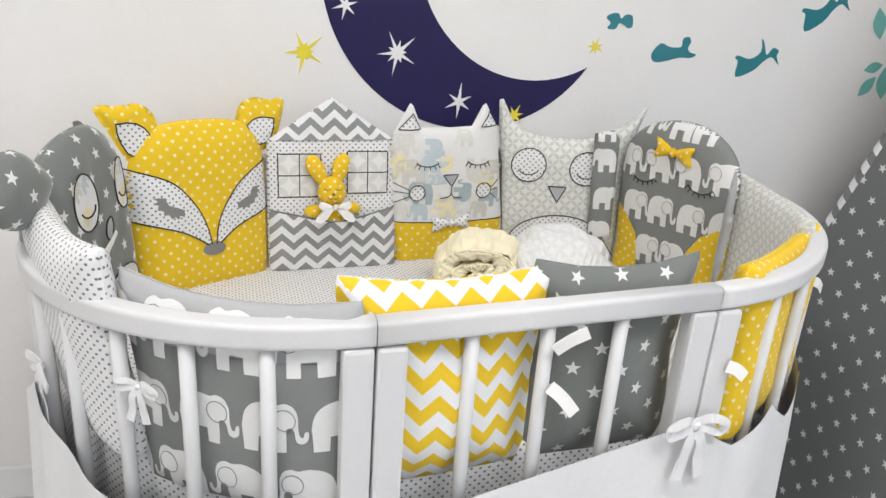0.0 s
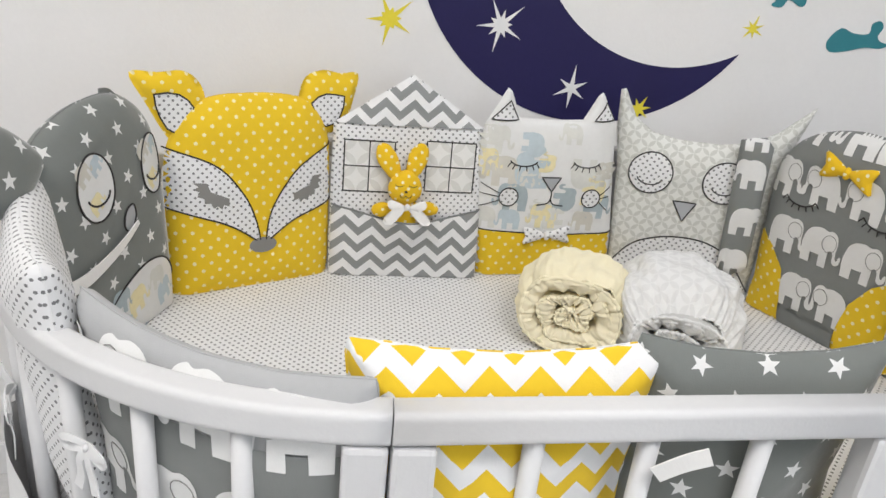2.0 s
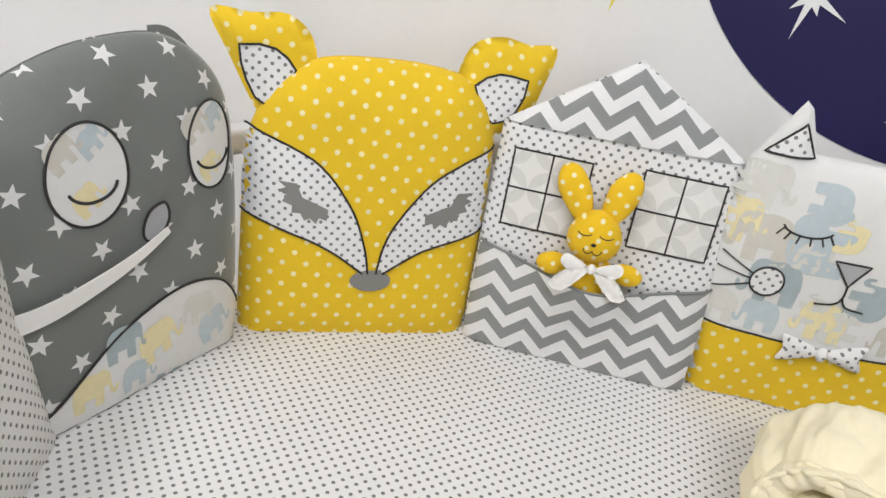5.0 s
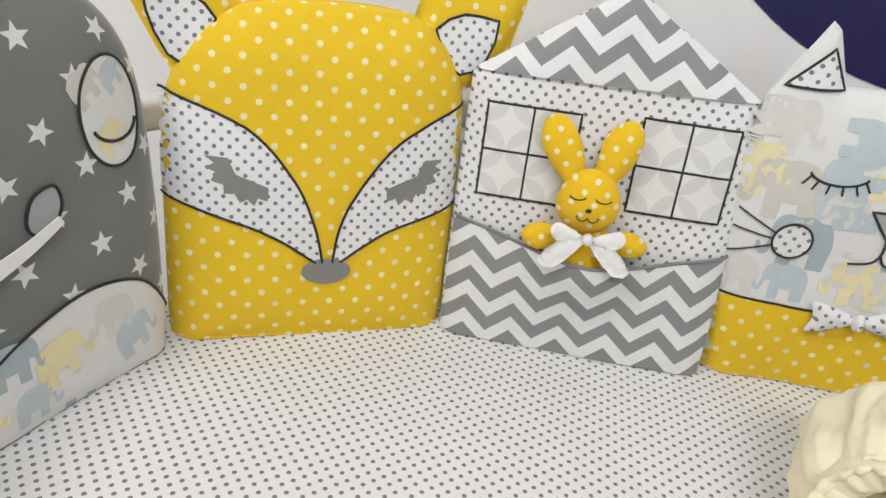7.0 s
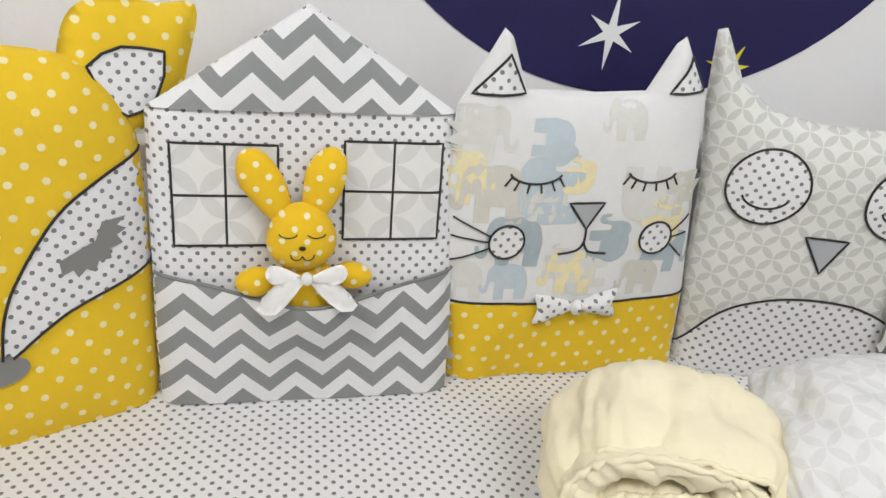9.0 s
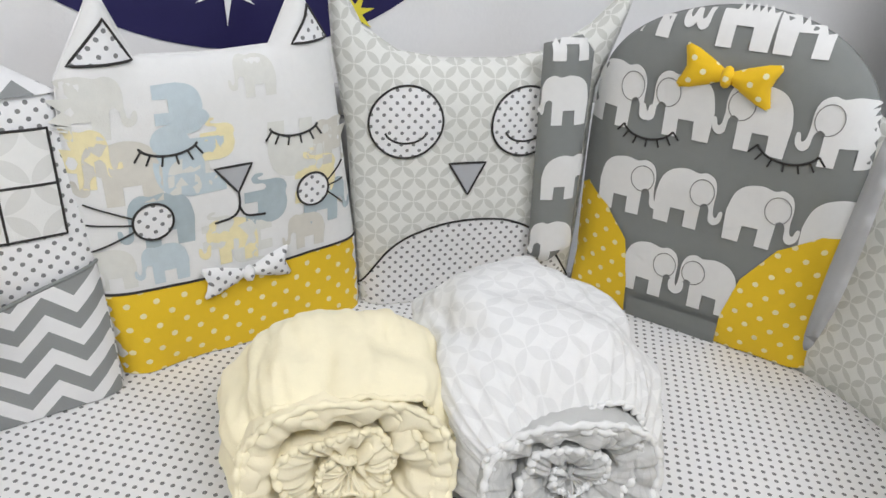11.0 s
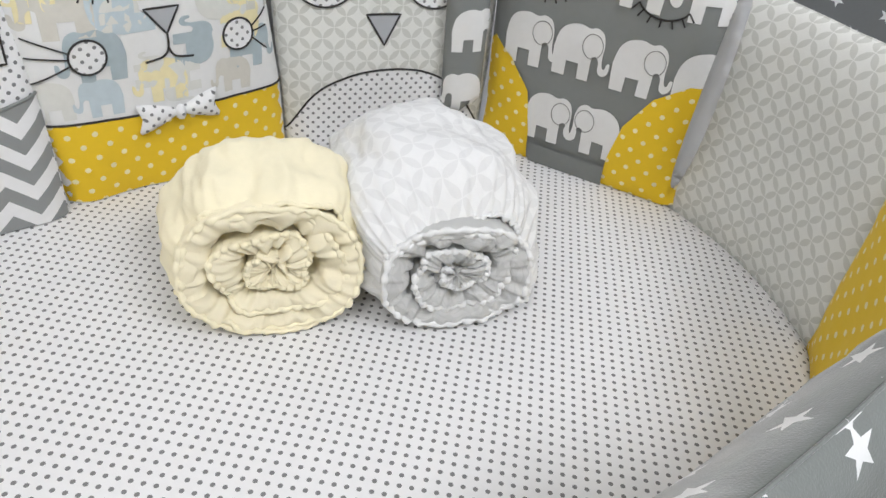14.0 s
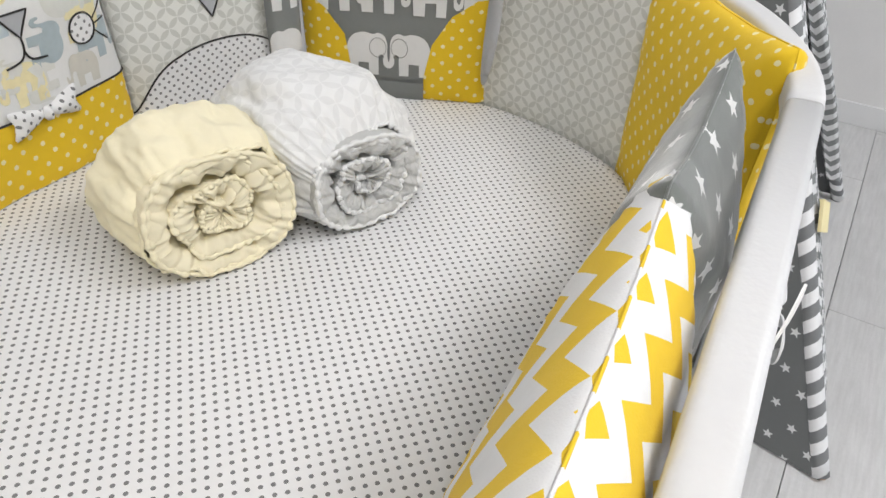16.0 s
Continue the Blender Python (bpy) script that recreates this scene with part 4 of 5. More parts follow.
# bird
bd = standing("bird_cushion", 0.547, 3.140, -62, -5.5, "grey bird cushion with white elephant print and yellow wings", group=GROUP)
bbody = [(-0.142, 0.0), (0.132, 0.0)] + [tuple(q) for q in curve_points([(0.131, 0.05), (0.128, 0.15), (0.12, 0.25), (0.104, 0.293), (0.066, 0.325), (0.015, 0.339), (-0.035, 0.336), (-0.085, 0.318), (-0.12, 0.287), (-0.135, 0.24), (-0.138, 0.15), (-0.136, 0.05)], 4)]
bc = Cushion(bbody, 0.05, 0.055, 0.022, seed=15)
bc.body(grey_cotton, bd)
for v0, row in ((0.035, ((-0.042, 1), (0.014, -1))), (0.125, ((-0.080, 1), (-0.020, 1), (0.050, 1), (0.118, 1))), (0.217, ((-0.104, 1), (-0.043, -1), (0.024, -1), (0.096, -1))),
                (0.307, ((-0.08, 1), (-0.01, -1), (0.055, 1)))):
    for u, flip in row:
        p = bc.patch("printed_elephant", [(u + (a - u) * 0.86, b) for a, b in elephant(u, v0, 0.074, flip)], print_white, bd, 0.0014, step=0.006, fine=0.0028)
        cu, cv = u + flip * 0.013, v0 + 0.042
        if p and inside([(cu, cv)], bc.edge)[0]:
            bc.stitch("ear_line", ring(cu, cv, 0.0115, 0.014, 12), nose_grey, p, 0.0004, 0.0019, True)
flap = Cushion([(-0.176, 0.052), (-0.152, 0.040), (-0.126, 0.060), (-0.124, 0.275), (-0.138, 0.292), (-0.176, 0.285)], 0.02, 0.02, 0.010, seed=17, flat=False)
fo = flap.body(grey_cotton, bd, "side_flap", seam=False)
fo.matrix_basis = Matrix.Translation((-0.128, -0.020, 0.012)) @ Matrix.Rotation(radians(44), 4, "Z") @ Matrix.Translation((0.128, 0, 0))
for i, vv in enumerate((0.045, 0.122, 0.205, 0.270)):
    du = -0.154 + 0.010 * (i % 2)
    flap.patch("printed_elephant", [(du + (a - du) * 0.86, b) for a, b in elephant(du, vv, 0.060, 1 if i % 2 else -1)], print_white, fo, 0.0009, step=0.005, fine=0.0026)
flap2 = Cushion(curve_points([(0.116, 0.055), (0.125, 0.045), (0.136, 0.12), (0.138, 0.25), (0.128, 0.275), (0.119, 0.16)], 4, True), 0.02, 0.010, -0.020, seed=18, flat=False)
flap2.body(lightened_grey, bd, "side_flap", seam=False)
for wing in ([(-0.136, 0.0), (-0.066, 0.0), (-0.066, 0.04), (-0.075, 0.093), (-0.1, 0.128), (-0.126, 0.148), (-0.135, 0.14)], [(0.034, 0.0), (0.126, 0.0), (0.129, 0.15), (0.105, 0.15), (0.072, 0.128), (0.046, 0.086), (0.036, 0.04)]):
    bc.patch("wing", wing, yellow_dots, bd, 0.0022, "yellow dotted wing")
bc.patch("tail_tab", [(-0.062, -0.004), (0.036, -0.004), (0.036, 0.028), (-0.062, 0.028)], grey_cotton, bd, 0.006, "plain grey tab", clip=False)
for cx, cy, rx in ((-0.0697, 0.2215, 0.0255), (0.0572, 0.2258, 0.0275)):
    line = arc(cx, cy + 0.006, rx, 0.018, 200, 340)
    w = bc.stitch("closed_eye", line, thread, bd, 0.0011)
    for i in (0, 2, 4, 6, 8, 10, 12):
        a = line[i]
        bc.stitch("lash", [a, (a[0] + (a[0] - cx) * 0.25, a[1] - 0.008)], thread, w, 0.0009, smooth=False)
bow(bd, bc, -0.006, 0.2835, 0.082, 0.042, small_yellow_dots, -0.1)

# mouse
ms = standing("mouse_cushion", -0.490, 2.994, 78.7, 4.5, "grey starred mouse cushion with pale eyes and belly", group=GROUP)
mbody = [(-0.118, 0.0), (0.124, 0.0)] + [tuple(q) for q in curve_points([(0.130, 0.03), (0.136, 0.12), (0.137, 0.2), (0.130, 0.255), (0.107, 0.293), (0.066, 0.316), (0.015, 0.318), (-0.04, 0.308), (-0.092, 0.283), (-0.13, 0.235), (-0.144, 0.17), (-0.14, 0.1), (-0.13, 0.03)], 4)]
mc = Cushion(mbody, 0.06, 0.065, 0.022, seed=21)
mc.body(grey_stars, ms)
mear = Cushion(curve_points([(-0.105, 0.272), (-0.130, 0.304), (-0.166, 0.324), (-0.212, 0.318), (-0.236, 0.284), (-0.222, 0.246), (-0.174, 0.226), (-0.138, 0.236)], 4, True), 0.05, 0.04, 0.005, seed=23, flat=False)
mear.body(grey_stars, ms, "ear", shift=(0.02, 0.01))
loop = mc.place([(0.070, 0.316), (0.088, 0.314), (0.106, 0.300), (0.122, 0.275)], -0.02)
strip("hanging_loop", loop, 0.008, grey_cotton, ms)
for cx, cy, rx, ry in ((-0.035, 0.220, 0.035, 0.042), (0.0887, 0.220, 0.028, 0.041)):
    w = mc.patch("eye", ring(cx, cy, rx, ry), print_white, ms, 0.0012, "round white eye with pale print")
    for du, dv, sz, wsh in ((-0.012, 0.012, 0.03, 1), (0.012, 0.018, 0.026, 0), (0.004, -0.028, 0.028, 3)):
        p = mc.patch("printed_elephant", elephant(cx + du, cy + dv, sz, 1, 0.6), washes[wsh], w, 0.0016, step=0.01)
    mc.stitch("eye_stitch", ring(cx, cy, rx, ry, 18), thread, w, 0.0013, 0.0014, True)
    mc.stitch("closed_lid", arc(cx + 0.002, cy - 0.006, 0.022, 0.016, 200, 350), thread, w, 0.0014, 0.0018)
nm = curve_points([(0.008, 0.159), (0.016, 0.175), (0.033, 0.179), (0.036, 0.163), (0.024, 0.147), (0.012, 0.149)], 4, True)
w = mc.patch("nose", [tuple(q) for q in nm], beak_grey, ms, 0.0014, "pale grey nose")
mc.stitch("nose_stitch", [tuple(q) for q in nm[::2]], thread, w, 0.0013, 0.0016, True)
mb = [(-0.118, 0.004), (-0.07, 0.042), (-0.025, 0.072), (0.02, 0.090), (0.06, 0.092), (0.098, 0.075), (0.130, 0.03)]
w = mc.patch("belly", [tuple(q) for q in curve_points(mb, 5)] + [(0.124, 0.001), (-0.12, 0.001)], print_white, ms, 0.001, "white belly with pale elephant print")
mc.stitch("belly_stitch", mb, thread, ms, 0.0013)
for u, v0, sz, wsh in ((-0.02, 0.045, 0.04, 4), (0.02, 0.03, 0.045, 3), (0.06, 0.045, 0.04, 2), (-0.055, 0.012, 0.04, 3), (0.085, 0.02, 0.04, 0), (0.03, 0.005, 0.04, 4), (-0.01, 0.008, 0.035, 0)):
    mc.patch("printed_elephant", elephant(u, v0, sz, rng.choice((-1, 1)), rng.choice((0, 0.3, 3.0))), washes[wsh], w, 0.0016, step=0.01)
rb = thing("ribbon_tie", ms.matrix_world.copy(), "white satin ribbon lying against the mouse cushion", "ribbon", "ribbon ties")
q = mc.place([(-0.135, 0.115), (-0.09, 0.122), (-0.04, 0.132), (0.00, 0.143), (0.030, 0.156)], 0.008)
strip("band", q, 0.02, satin, rb, taper=0.3)
strip("band", mc.place([(-0.125, 0.12), (-0.128, 0.08), (-0.12, 0.03), (-0.118, 0.005)], 0.012), 0.016, satin, rb)


def square(name, x, y, ang, lean, w, h, thick, mat, label, bend=0.0, seed=0, roll_off=0.07, sag=0.012, shift=(0, 0), back=(0, 0), z=BED + 0.001):
    ob = standing(name, x, y, ang, lean, label, z, GROUP)
    a, b = w / 2, h
    k = sag
    o = [(-a, 0.0), (a, 0.0), (a + 0.002, 0.015), (a - k * 0.6, b * 0.5), (a + 0.004, b - 0.012), (a + 0.002, b + 0.002), (a * 0.5, b - k * 0.5), (0, b - k * 0.7), (-a * 0.5, b - k * 0.5), (-a - 0.002, b + 0.002), (-a - 0.004, b - 0.012), (-a + k * 0.6, b * 0.5), (-a - 0.002, 0.015)]
    c = Cushion(o, thick, roll_off, 0.0, bend, seed)
    c.back_shift, c.fold, c.soft = back, back[1] > 0.1, roll_off > 0.1
    c.body(mat, ob, shift=shift)
    return ob, c


LOW = BED - 0.013
square("lattice_cushion", 0.611, 2.912, -106, -1, 0.312, 0.265, 0.05, lattice_print, "square cream cushion with grey lattice print", 2.0, 31, z=BED - 0.006)
square("yellow_cushion", 0.464, 2.716, 216, 0, 0.29, 0.256, 0.060, yellow_dots, "square yellow cushion with white dots", 0.0, 33, z=LOW)
square("grey_star_cushion", 0.182, 2.663, 185.5, 1.5, 0.228, 0.272, 0.092, grey_stars, "square grey cushion with white stars", 0.2, 35, 0.13, 0.02, back=(0.03, 0.02), z=LOW - 0.012)
square("zigzag_cushion", -0.041, 2.643, 187.5, 2.5, 0.260, 0.272, 0.104, yellow_zigzag, "square white cushion with yellow zigzag", 0.2, 37, 0.13, 0.016, back=(0.0205, 0.579), z=LOW - 0.017)
# pale body: bright light on its top and inner face put into the colour
eo, ec = square("elephant_cushion", -0.277, 2.645, 157.0, 4.5, 0.280, 0.270, 0.05, lightened_grey, "square grey cushion with white elephants", 2.0, 39, z=BED - 0.048)
square("dotted_cushion", -0.472, 2.790, 119.0, 6, 0.27, 0.272, 0.055, white_dots, "square white cushion with grey dots", 1.2, 41, z=LOW)
# the cotton's own grey, ending below the paler, light-painted top band
front = [(-0.141, 0.002), (0.141, 0.002), (0.134, 0.13), (0.141, 0.207), (-0.141, 0.207), (-0.134, 0.13)]
ec.patch("printed_panel", front, grey_cotton, eo, 0.0018, "outward face in its own grey, printed with white elephants", 0.006, side=-1.0)
# the elephants are printed on the outward face
for r, v0 in enumerate((-0.004, 0.088, 0.190)):
    flip = -1 if r % 2 else 1
    u = -0.165 + (0.034 if r % 2 else 0)
    while u < 0.18:
        shape = [(u + (a - u) * 0.88, b) for a, b in elephant(u, v0, 0.080, flip)]
        p = ec.patch("printed_elephant", shape, print_white, eo, 0.0026, step=0.007, side=-1.0, fine=0.0026)
        cu, cv = u + flip * 0.2 * 0.07, v0 + 0.56 * 0.080
        if p and inside([(cu, cv)], ec.edge)[0]:
            a, b = tube(ec.place(even(ring(cu, cv, 0.0125, 0.015, 12), 0.004), 0.0030, -1), 0.0005, 5, True)
            mesh_part("ear_line", a, b, nose_grey, p)
        u += 0.078


# ---- rolled sheets ----
def sheet_roll(name, at, ang, width, height, length, mat, inner_mat, label, seed, turns=2.7, mouth=0.84, gathers=0.0034, reach=0.24, slant=0.02):
    """A fitted sheet rolled up: a swollen body, and in its mouth the coils with gathered elastic edges."""
    ob = thing(name, pose(*at, 0, 0, ang), label, "rolled sheet", "rolled sheets")
    a, b = width / 2, height / 2
    n, k = 216, 34
    verts, faces, uvs = [], [], []
    for j in range(k + 1):
        t = j / k
        y = -length / 2 + length * t
        # the mouth is drawn in by its elastic, the back closes
        if t < 0.28:
            s = mouth + (1 - mouth) * math.sin(math.pi / 2 * t / 0.28) ** 0.8
        else:
            s = 1.0 if t < 0.55 else math.sqrt(max(0.0, 1 - ((t - 0.55) / 0.45) ** 2))
        s = max(s, 0.02)
        pleat = max(0.0, 1 - t / reach)
        for i in range(n):
            th = 2 * math.pi * i / n
            c, z = math.cos(th), math.sin(th)
            x0 = a * s * math.copysign(abs(c) ** 0.9, c)
            z0 = b * s * (0.95 + 0.12 * min(t, 0.6) * (z > 0)) * math.copysign(abs(z) ** 0.85, z)
            gather = (gathers * pleat ** 1.5 - 0.0016 * max(0, 1 - t / 0.06)) * math.sin(th * 43 + 5 * noise.noise((c * 2, z * 2, seed)))
            fold = 0.016 * noise.noise((c * 1.3 + seed, y * 9, z * 1.3)) + 0.009 * noise.noise((c * 3.1, y * 22 + seed, z * 3.1)) + 0.003 * noise.noise((c * 9, y * 40 + seed, z * 9))
            rr = 1 + (gather + fold * min(1, s * 1.5)) / max(a * s, 0.02)
            z1 = z0 * rr
            verts.append((x0 * rr, y + 0.008 * math.sin(2 * th + seed) * (1 - t) + slant * (z + 1) / 2 * (1 - t) ** 2, max(z1 - 0.85 * b * (1 - s) * (t < 0.28), -b + 0.003) + b))
            uvs.append((th * a, y))
    for j in range(k):
        faces += [(j * n + i, j * n + (i + 1) % n, (j + 1) * n + (i + 1) % n, (j + 1) * n + i) for i in range(n)]
    faces.append(tuple(k * n + i for i in range(n)))
    mesh_part("outer_layer", verts, faces, mat, ob, "", uvs)
    # the coiled layers within: puffed bands that swell forward from one hem and sink behind the next
    m = int(turns * 150)
    cv, cf, cu, edge = [], [], [], []
    rows = 14
    lift = b * (1 - 0.85 * (1 - mouth))
    band = 0.88 * mouth / (turns - 1)
    for i in range(m + 1):
        t = i / m
        th = radians(200) - 2 * math.pi * turns * t
        r = (1.0 - 0.88 * max(0.0, t - 1 / turns) / (1 - 1 / turns)) * mouth
        wob = 1 + min(1.0, max(0.0, t * turns - 0.8)) * (0.26 * noise.noise((math.cos(th) * 1.2, math.sin(th) * 1.2 + t * 2, seed)) + 0.16 * noise.noise((th * 1.7, seed, 5.0)))
        front = 0.008 * noise.noise((th * 1.1, seed, 9.0)) + 0.007 * t
        crease = 0.6 * noise.noise((th * 3.1, seed, 2.0)) + 0.4 * noise.noise((th * 7.3, seed, 4.0))
        for j in range(rows):
            q = max(0, j - 1) / (rows - 2)
            rr = (r - band * min(1.0, q * 1.15)) * wob
            swell = 0.012 * math.sin(math.pi * min(1, 0.32 + q * 0.85)) * (1 + (0.5 + q) * crease)
            sink = 0.026 * max(0.0, q - 0.6) / 0.4
            fine_fold = 0.0011 * math.sin(i * 1.55 + 3 * noise.noise((i * 0.11, seed, 1))) * max(0.0, 1 - 1.5 * q)
            fold = 0.009 * noise.noise((th * 4.0, q * 1.6, seed)) * math.sin(math.pi * q)
            cx, cz = math.cos(th), math.sin(th)
            x, z = (a * rr + fold) * math.copysign(abs(cx) ** 0.9, cx), (b * rr + fold) * math.copysign(abs(cz) ** 0.85, cz) * 0.96 + lift
            y = -length / 2 + 0.002 + front - swell + sink + fine_fold + slant * z / (2 * b) + (0.024 if j == 0 else 0.0)
            cv.append((x, y, max(z, 0.004)))
            cu.append((t * 0.6, q * 0.05))
        edge.append(cv[1 - rows])
    for i in range(m):
        cf += [(i * rows + j, (i + 1) * rows + j, (i + 1) * rows + j + 1, i * rows + j + 1) for j in range(rows - 1)]
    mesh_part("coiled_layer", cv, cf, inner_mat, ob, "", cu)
    radii = [0.0027 + 0.0009 * math.sin(i * 1.25) + 0.0004 * noise.noise((i * 0.7, seed, 3)) for i in range(len(edge))]
    ev, ef = tube(edge, 0.002, 6, False, radii)
    mesh_part("elastic_hem", ev, ef, mat, ob, "gathered elastic hem")
    lip = even([verts[i] for i in range(n)], 0.0022)
    radii = [0.0022 + 0.0007 * math.sin(i * 1.5) + 0.0008 * noise.noise((i * 0.5, seed, 4)) for i in range(len(lip))]
    ev, ef = tube(lip, 0.003, 6, True, radii)
    mesh_part("elastic_hem", ev, ef, mat, ob, "gathered elastic hem")
    dv, df, du = [], [], []
    for j in range(9):
        for i in range(48):
            th = 2 * math.pi * i / 48
            c, z = j / 8 * 0.96 * mouth * math.cos(th), j / 8 * 0.96 * mouth * math.sin(th)
            dv.append((a * c, -length / 2 + 0.030 - 0.014 * j / 8 + slant * 0.5 + 0.016 * noise.noise((c * 4, z * 4, seed + 8)), max(b * z + b * (1 - 0.85 * (1 - mouth)), 0.004)))
            du.append((a * c, b * z))
    df = [(j * 48 + i, j * 48 + (i + 1) % 48, (j + 1) * 48 + (i + 1) % 48, (j + 1) * 48 + i) for j in range(8) for i in range(48)]
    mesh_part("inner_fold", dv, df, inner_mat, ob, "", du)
    # loose puckers in the middle
    for i in range(5):
        th = 6.283 * i / 5 + seed
        blob("pucker", (a * 0.16 * math.cos(th), -length / 2 + 0.022, lift + b * 0.16 * math.sin(th)), (0.006, 0.016, 0.015), inner_mat, ob, th, 0.3, 0.008)
    return ob


sheet_roll("rolled_sheet", (0.137, 3.102, BED + 0.001), -19, 0.166, 0.132, 0.150, butter, butter_fold, "pale butter-yellow fitted sheet rolled up on the mattress", 2.0, 3.4, 0.86, 0.0016, 0.14, 0.022)
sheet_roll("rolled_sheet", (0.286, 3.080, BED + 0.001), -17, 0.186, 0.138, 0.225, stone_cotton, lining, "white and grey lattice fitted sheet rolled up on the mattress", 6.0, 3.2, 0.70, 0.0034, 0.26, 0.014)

# ---- white skirt round the crib, its bows and the cushions' ties ----
sk = thing("crib_skirt", CM, "white gathered cloth skirt tied round the crib", "crib skirt")
sp = oval(-0.008, 110)
al = np.r_[0, np.cumsum(np.linalg.norm(np.diff(np.vstack([sp, sp[:1]]), axis=0), axis=1))]
total = al[-1]
sv, sf, rows = [], [], 12
tang = np.roll(sp, -1, 0) - np.roll(sp, 1, 0)
tang /= np.linalg.norm(tang, axis=1)[:, None]
knots = (0.0, 0.14, 0.28, 0.40, total * 0.5, total - 0.92)
for i in range(len(sp)):
    d = min(min(abs(al[i] - kx), total - abs(al[i] - kx)) for kx in knots)
    top = 0.665 - 0.10 * min(1, d / 0.17) ** 0.7
    for j in range(rows):
        q = j / (rows - 1)
        z = top + (0.16 - top) * q
        o = (0.010 * math.sin(al[i] * 62 + 2 * noise.noise((al[i] * 5, 0, 0))) + 0.012 * noise.noise((al[i] * 9, q * 2, 4))) * (0.25 + 0.75 * q) + 0.02 * q
        sv.append((sp[i][0] + tang[i][1] * o, sp[i][1] - tang[i][0] * o, z))
k = len(sp)
sf = [(i * rows + j, ((i + 1) % k) * rows + j, ((i + 1) % k) * rows + j + 1, i * rows + j + 1) for i in range(k) for j in range(rows - 1)]
mesh_part("cloth", sv, sf, skirt_white, sk)


def tie_bow(x, y, z, ang, s, label):
    ob = thing("tied_bow", pose(x, y, z, 0, 0, ang), label, "ribbon bow", "ribbon ties")
    for k, lift in ((-1, 0.0), (1, -0.1)):
        strip("loop", [(0, 0, 0), (k * 0.5 * s, -0.25 * s, 0.3 * s), (k * 1.15 * s, -0.3 * s, (0.12 + lift) * s), (k * 1.0 * s, -0.2 * s, (-0.25 + lift) * s), (k * 0.4 * s, -0.2 * s, -0.1 * s), (0, -0.05 * s, 0)], 0.3 * s, skirt_white, ob, (0, -1, 0.3))
        strip("tail", [(0, -0.1 * s, 0), (k * 0.25 * s, -0.25 * s, -0.6 * s), (k * 0.32 * s, -0.2 * s, -1.3 * s), (k * 0.5 * s, -0.25 * s, -2.0 * s)], 0.34 * s, skirt_white, ob, (0, -1, 0), 1.4)
    blob("knot", (0, -0.12 * s, 0), (0.2 * s, 0.16 * s, 0.2 * s), skirt_white, ob, 0.3, 0.1, 0.004)
    return ob


tie_bow(0.278, 2.580, 0.668, 8, 0.038, "white cloth bow tied to the crib's post")
kx, ky, _ = at_world(sp[int(np.argmin(np.abs(al[:-1] - (total - 0.92))))])
tie_bow(kx + 0.014, ky + 0.004, 0.676, -60, 0.036, "white cloth bow tied at the crib's end")
tie_bow(-0.385, 2.635, 0.728, -30, 0.022, "thin white ribbon bow tied to a slat")


def short_tie(x, y, z, ang, dx, dz, ln=0.05):
    ob = thing("ribbon_tie", pose(x, y, z, 0, 0, ang), "short white satin ribbon end tied to the crib", "ribbon", "ribbon ties")
    strip("band", [(0, 0, 0), (dx * ln * 0.5, -0.006, dz * ln * 0.5 + 0.003), (dx * ln, -0.010, dz * ln)], 0.016, satin, ob, (0, -1, 0.1))


short_tie(0.075, 2.577, 0.782, 6, 0.85, 0.6, 0.042)
short_tie(0.075, 2.577, 0.735, 6, 0.7, -0.75, 0.046)
short_tie(0.318, 2.592, 0.742, 15, 0.8, -0.5, 0.03)
ex, ey, _ = at_world(oval(0.0)[17])
short_tie(ex, ey, 0.776, 42, 0.8, -0.5, 0.04)
short_tie(-0.405, 2.668, 0.752, -35, -0.8, 0.3, 0.045)

# ---- play tent ----
FA, FB, FC, FD, APEX = np.array([0.82, 2.39, 0.0]), np.array([0.85, 3.385, 0.0]), np.array([1.95, 2.50, 0.0]), np.array([1.92, 3.34, 0.0]), np.array([1.22, 3.07, 1.56])
tent = thing("play_tent", pose(0, 0, 0), "grey starred cloth play tent with striped trim and wooden poles", "play tent")
for ft in (FA, FB, FC, FD):
    tip = APEX + (APEX - ft) * 0.14
    v, f = tube([ft + np.array([0, 0, 0.004]), (ft + APEX) / 2, APEX, tip], 0.0125, 10)
    mesh_part("pole", v, f, pole_wood, tent)


def panel(name, p, q, mat, top=0.93, sag=0.03):
    """A cloth side between two poles, from the floor to near the top."""
    n, k = 14, 18
    c = (FA + FB + FC + FD) / 4 + np.array([0, 0, 0.5])
    out = np.cross(q - p, APEX - p)
    out /= np.linalg.norm(out)
    if out.dot((p + q) / 2 - c) < 0:
        out = -out
    verts, faces, uvs = [], [], []
    for j in range(k + 1):
        t = top * j / k
        a, b = p + (APEX - p) * t, q + (APEX - q) * t
        for i in range(n + 1):
            s = i / n
            w = a + (b - a) * s + out * (0.015 - sag * math.sin(math.pi * s) * (1 - t) + 0.008 * noise.noise((s * 4, t * 5, p[0])))
            w[2] = max(w[2], 0.006 + 0.0 * s)
            verts.append(w)
            uvs.append(((s - 0.5) * np.linalg.norm(b - a), t * np.linalg.norm(APEX - (p + q) / 2)))
    faces = [(j * (n + 1) + i, j * (n + 1) + i + 1, (j + 1) * (n + 1) + i + 1, (j + 1) * (n + 1) + i) for j in range(k) for i in range(n)]
    return mesh_part(name, verts, faces, mat, tent, "", uvs)


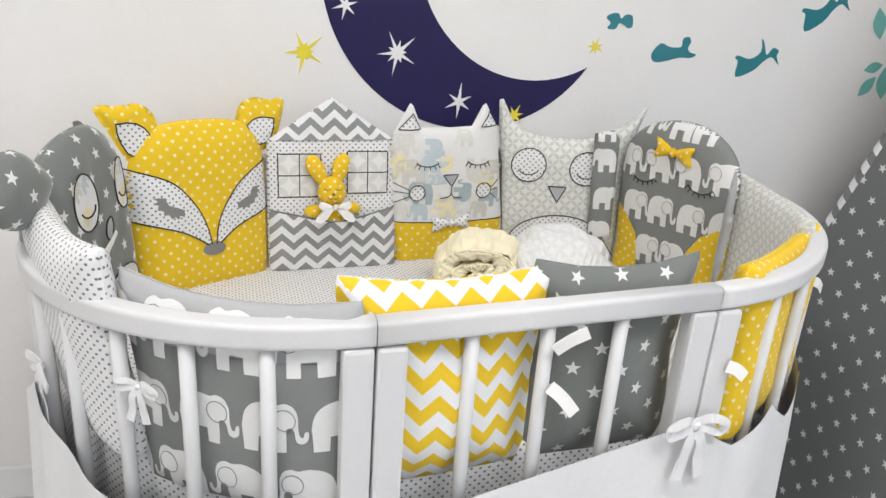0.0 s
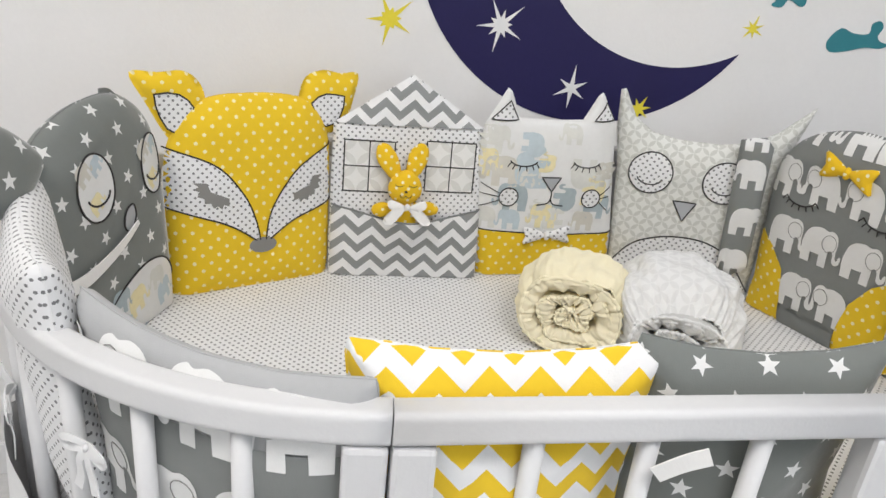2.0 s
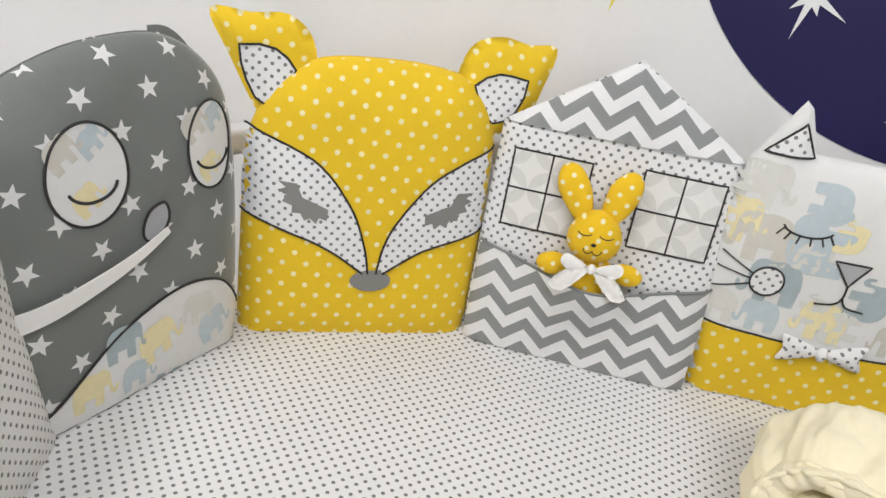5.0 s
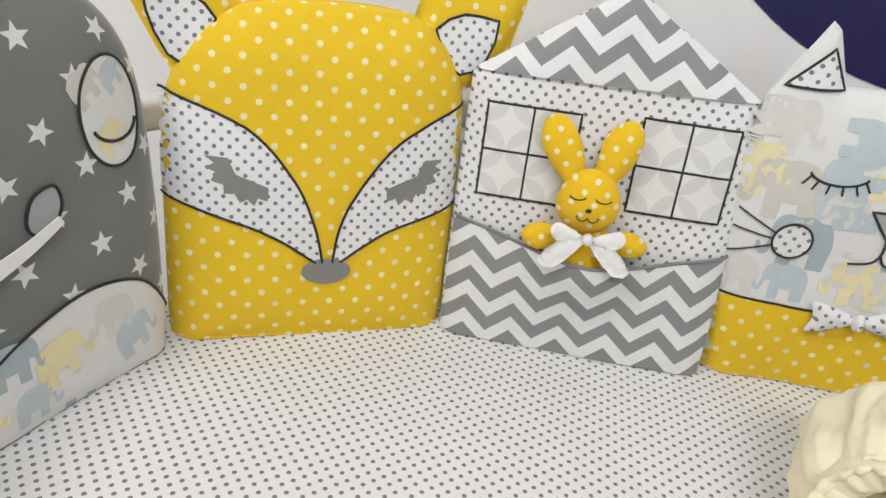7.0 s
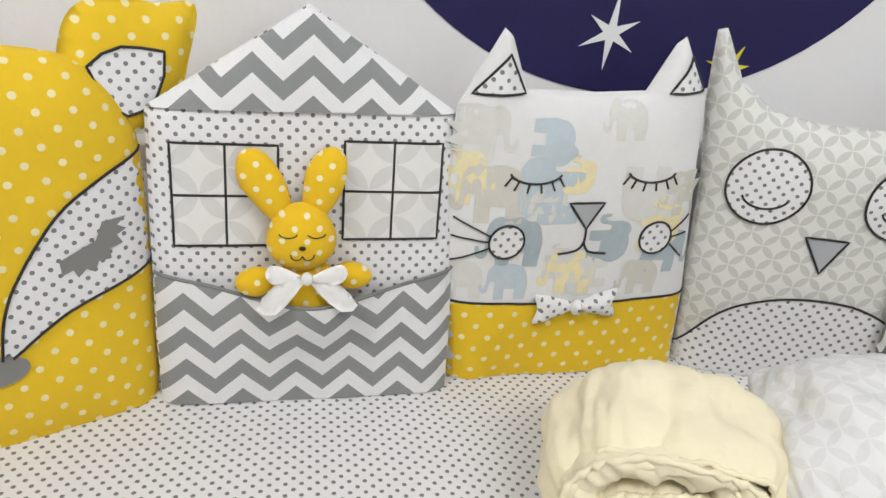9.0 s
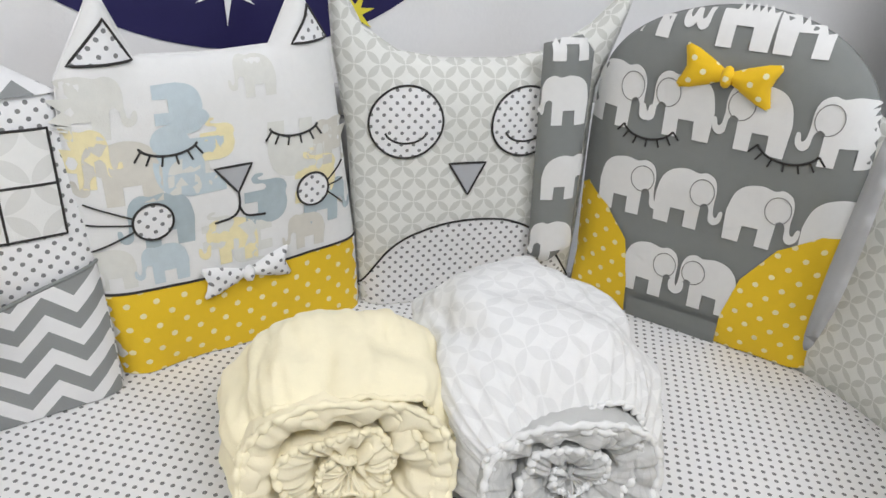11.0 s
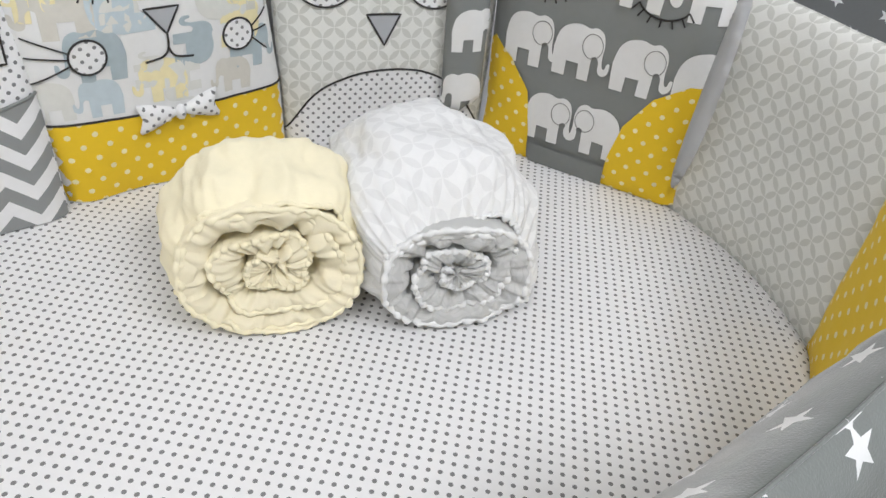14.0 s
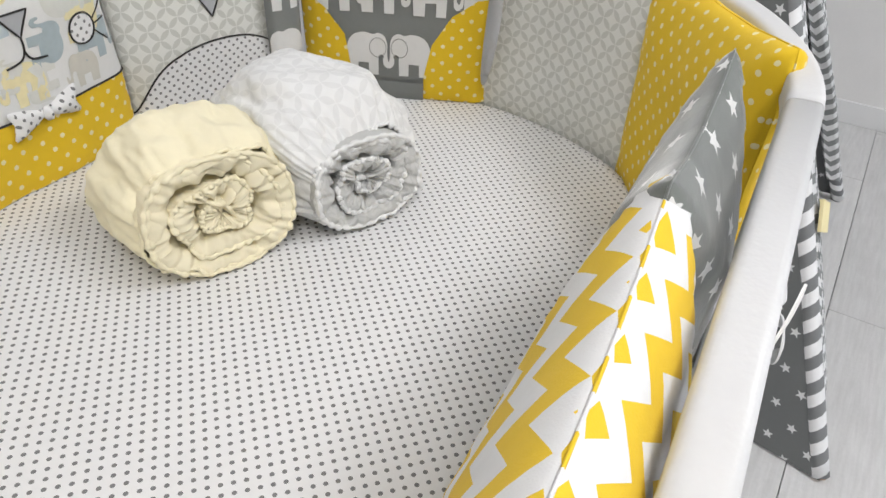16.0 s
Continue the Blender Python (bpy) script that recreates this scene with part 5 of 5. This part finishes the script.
panel("side_cloth", FA, FB, tent_stars, sag=0.05)
panel("side_cloth", FD, FC, tent_stars)
panel("back_cloth", FB, FD, tent_stars)
trim_grey = fabric("white_cotton_grey_stripes", WHITE, "zigzag", (0.2, 0.205, 0.21), 0.09, 0.026, 0.046)
for ft in (FA, FB, FC, FD):
    n = 40
    pts = [ft + (APEX - ft) * (0.004 + 0.96 * i / n) for i in range(n + 1)]
    v, f = tube(pts, 0.0175, 10)
    ln = np.linalg.norm(APEX - ft)
    uv = [(0.045 * abs(1 - 2 * kk / 10), 0.96 * ln * i / n) for i in range(n + 1) for kk in range(10)]
    mesh_part("striped_trim", v, f, trim_grey, tent, "grey and white striped trim", uv)


def curtain(ft, side, mat, z_tie):
    """A front curtain gathered to its pole by a tie."""
    verts, faces, uvs = [], [], []
    n, k = 40, 26
    for j in range(k + 1):
        z = 0.12 + (1.25 - 0.12) * j / k
        t = z / APEX[2]
        p = ft + (APEX - ft) * t
        far = (FC if side > 0 else FA)
        other = far + (APEX - far) * t
        wide = np.linalg.norm(other - p) * 0.5
        pinch = min(1.0, abs(z - z_tie) / (0.55 if z > z_tie else 0.5))
        w = 0.05 + 0.10 * pinch if z > z_tie else 0.05 + 0.08 * pinch
        dirx = (other - p) / np.linalg.norm(other - p)
        for i in range(n + 1):
            s = i / n
            fold = 0.022 * math.sin(s * 34 + noise.noise((s * 5, z * 3, side)) * 2) * (1.1 - 0.6 * pinch)
            q = p + dirx * (w * s + 0.012) + np.array([0, fold, 0])
            verts.append(q)
            uvs.append((s * 0.5, z))
    faces = [(j * (n + 1) + i, j * (n + 1) + i + 1, (j + 1) * (n + 1) + i + 1, (j + 1) * (n + 1) + i) for j in range(k) for i in range(n)]
    mesh_part("curtain", verts, faces, mat, tent, "white curtain with grey zigzag, tied back", uvs)
    t = z_tie / APEX[2]
    p = ft + (APEX - ft) * t
    far = FC if side > 0 else FA
    d = (far - ft) / np.linalg.norm(far - ft)
    c = p + d * 0.04
    if side > 0:
        strip("tie_back", [p + d * 0.01 + np.array([0, -0.02, 0.02]), p + d * 0.05 + np.array([0, -0.035, 0.0]), p + d * 0.105 + np.array([0, -0.02, -0.02])], 0.055, yellow_dots, tent, (0, -1, 0.3), 0.8, 0.003)


curtain(FA, 1, grey_zigzag, 0.42)
curtain(FC, -1, grey_zigzag, 0.34)

# ---- floor planks ----
plank_meshes = {}
rows_y = np.arange(Y0, WALL - 0.001, 0.192)
for r, y in enumerate(rows_y):
    w = min(0.192, WALL - y)
    x = X0 - (r * 0.43) % 1.2
    while x < X1:
        a, b = max(x, X0), min(x + 1.2, X1)
        if b - a > 0.03:
            key = (round(b - a, 3), round(w, 3))
            if key not in plank_meshes:
                bmx = box_bm(b - a - 0.0016, w - 0.0016, 0.012, (0, 0, 0), 0.0012)
                me = bpy.data.meshes.new("plank")
                bmx.to_mesh(me)
                bmx.free()
                me.materials.append(plank_wood)
                plank_meshes[key] = me
            o = new("plank", plank_meshes[key])
            o.parent = floor
            o.location = ((a + b) / 2 - floor.location[0], y + w / 2 - floor.location[1], -0.006 - floor.location[2])
        x += 1.2
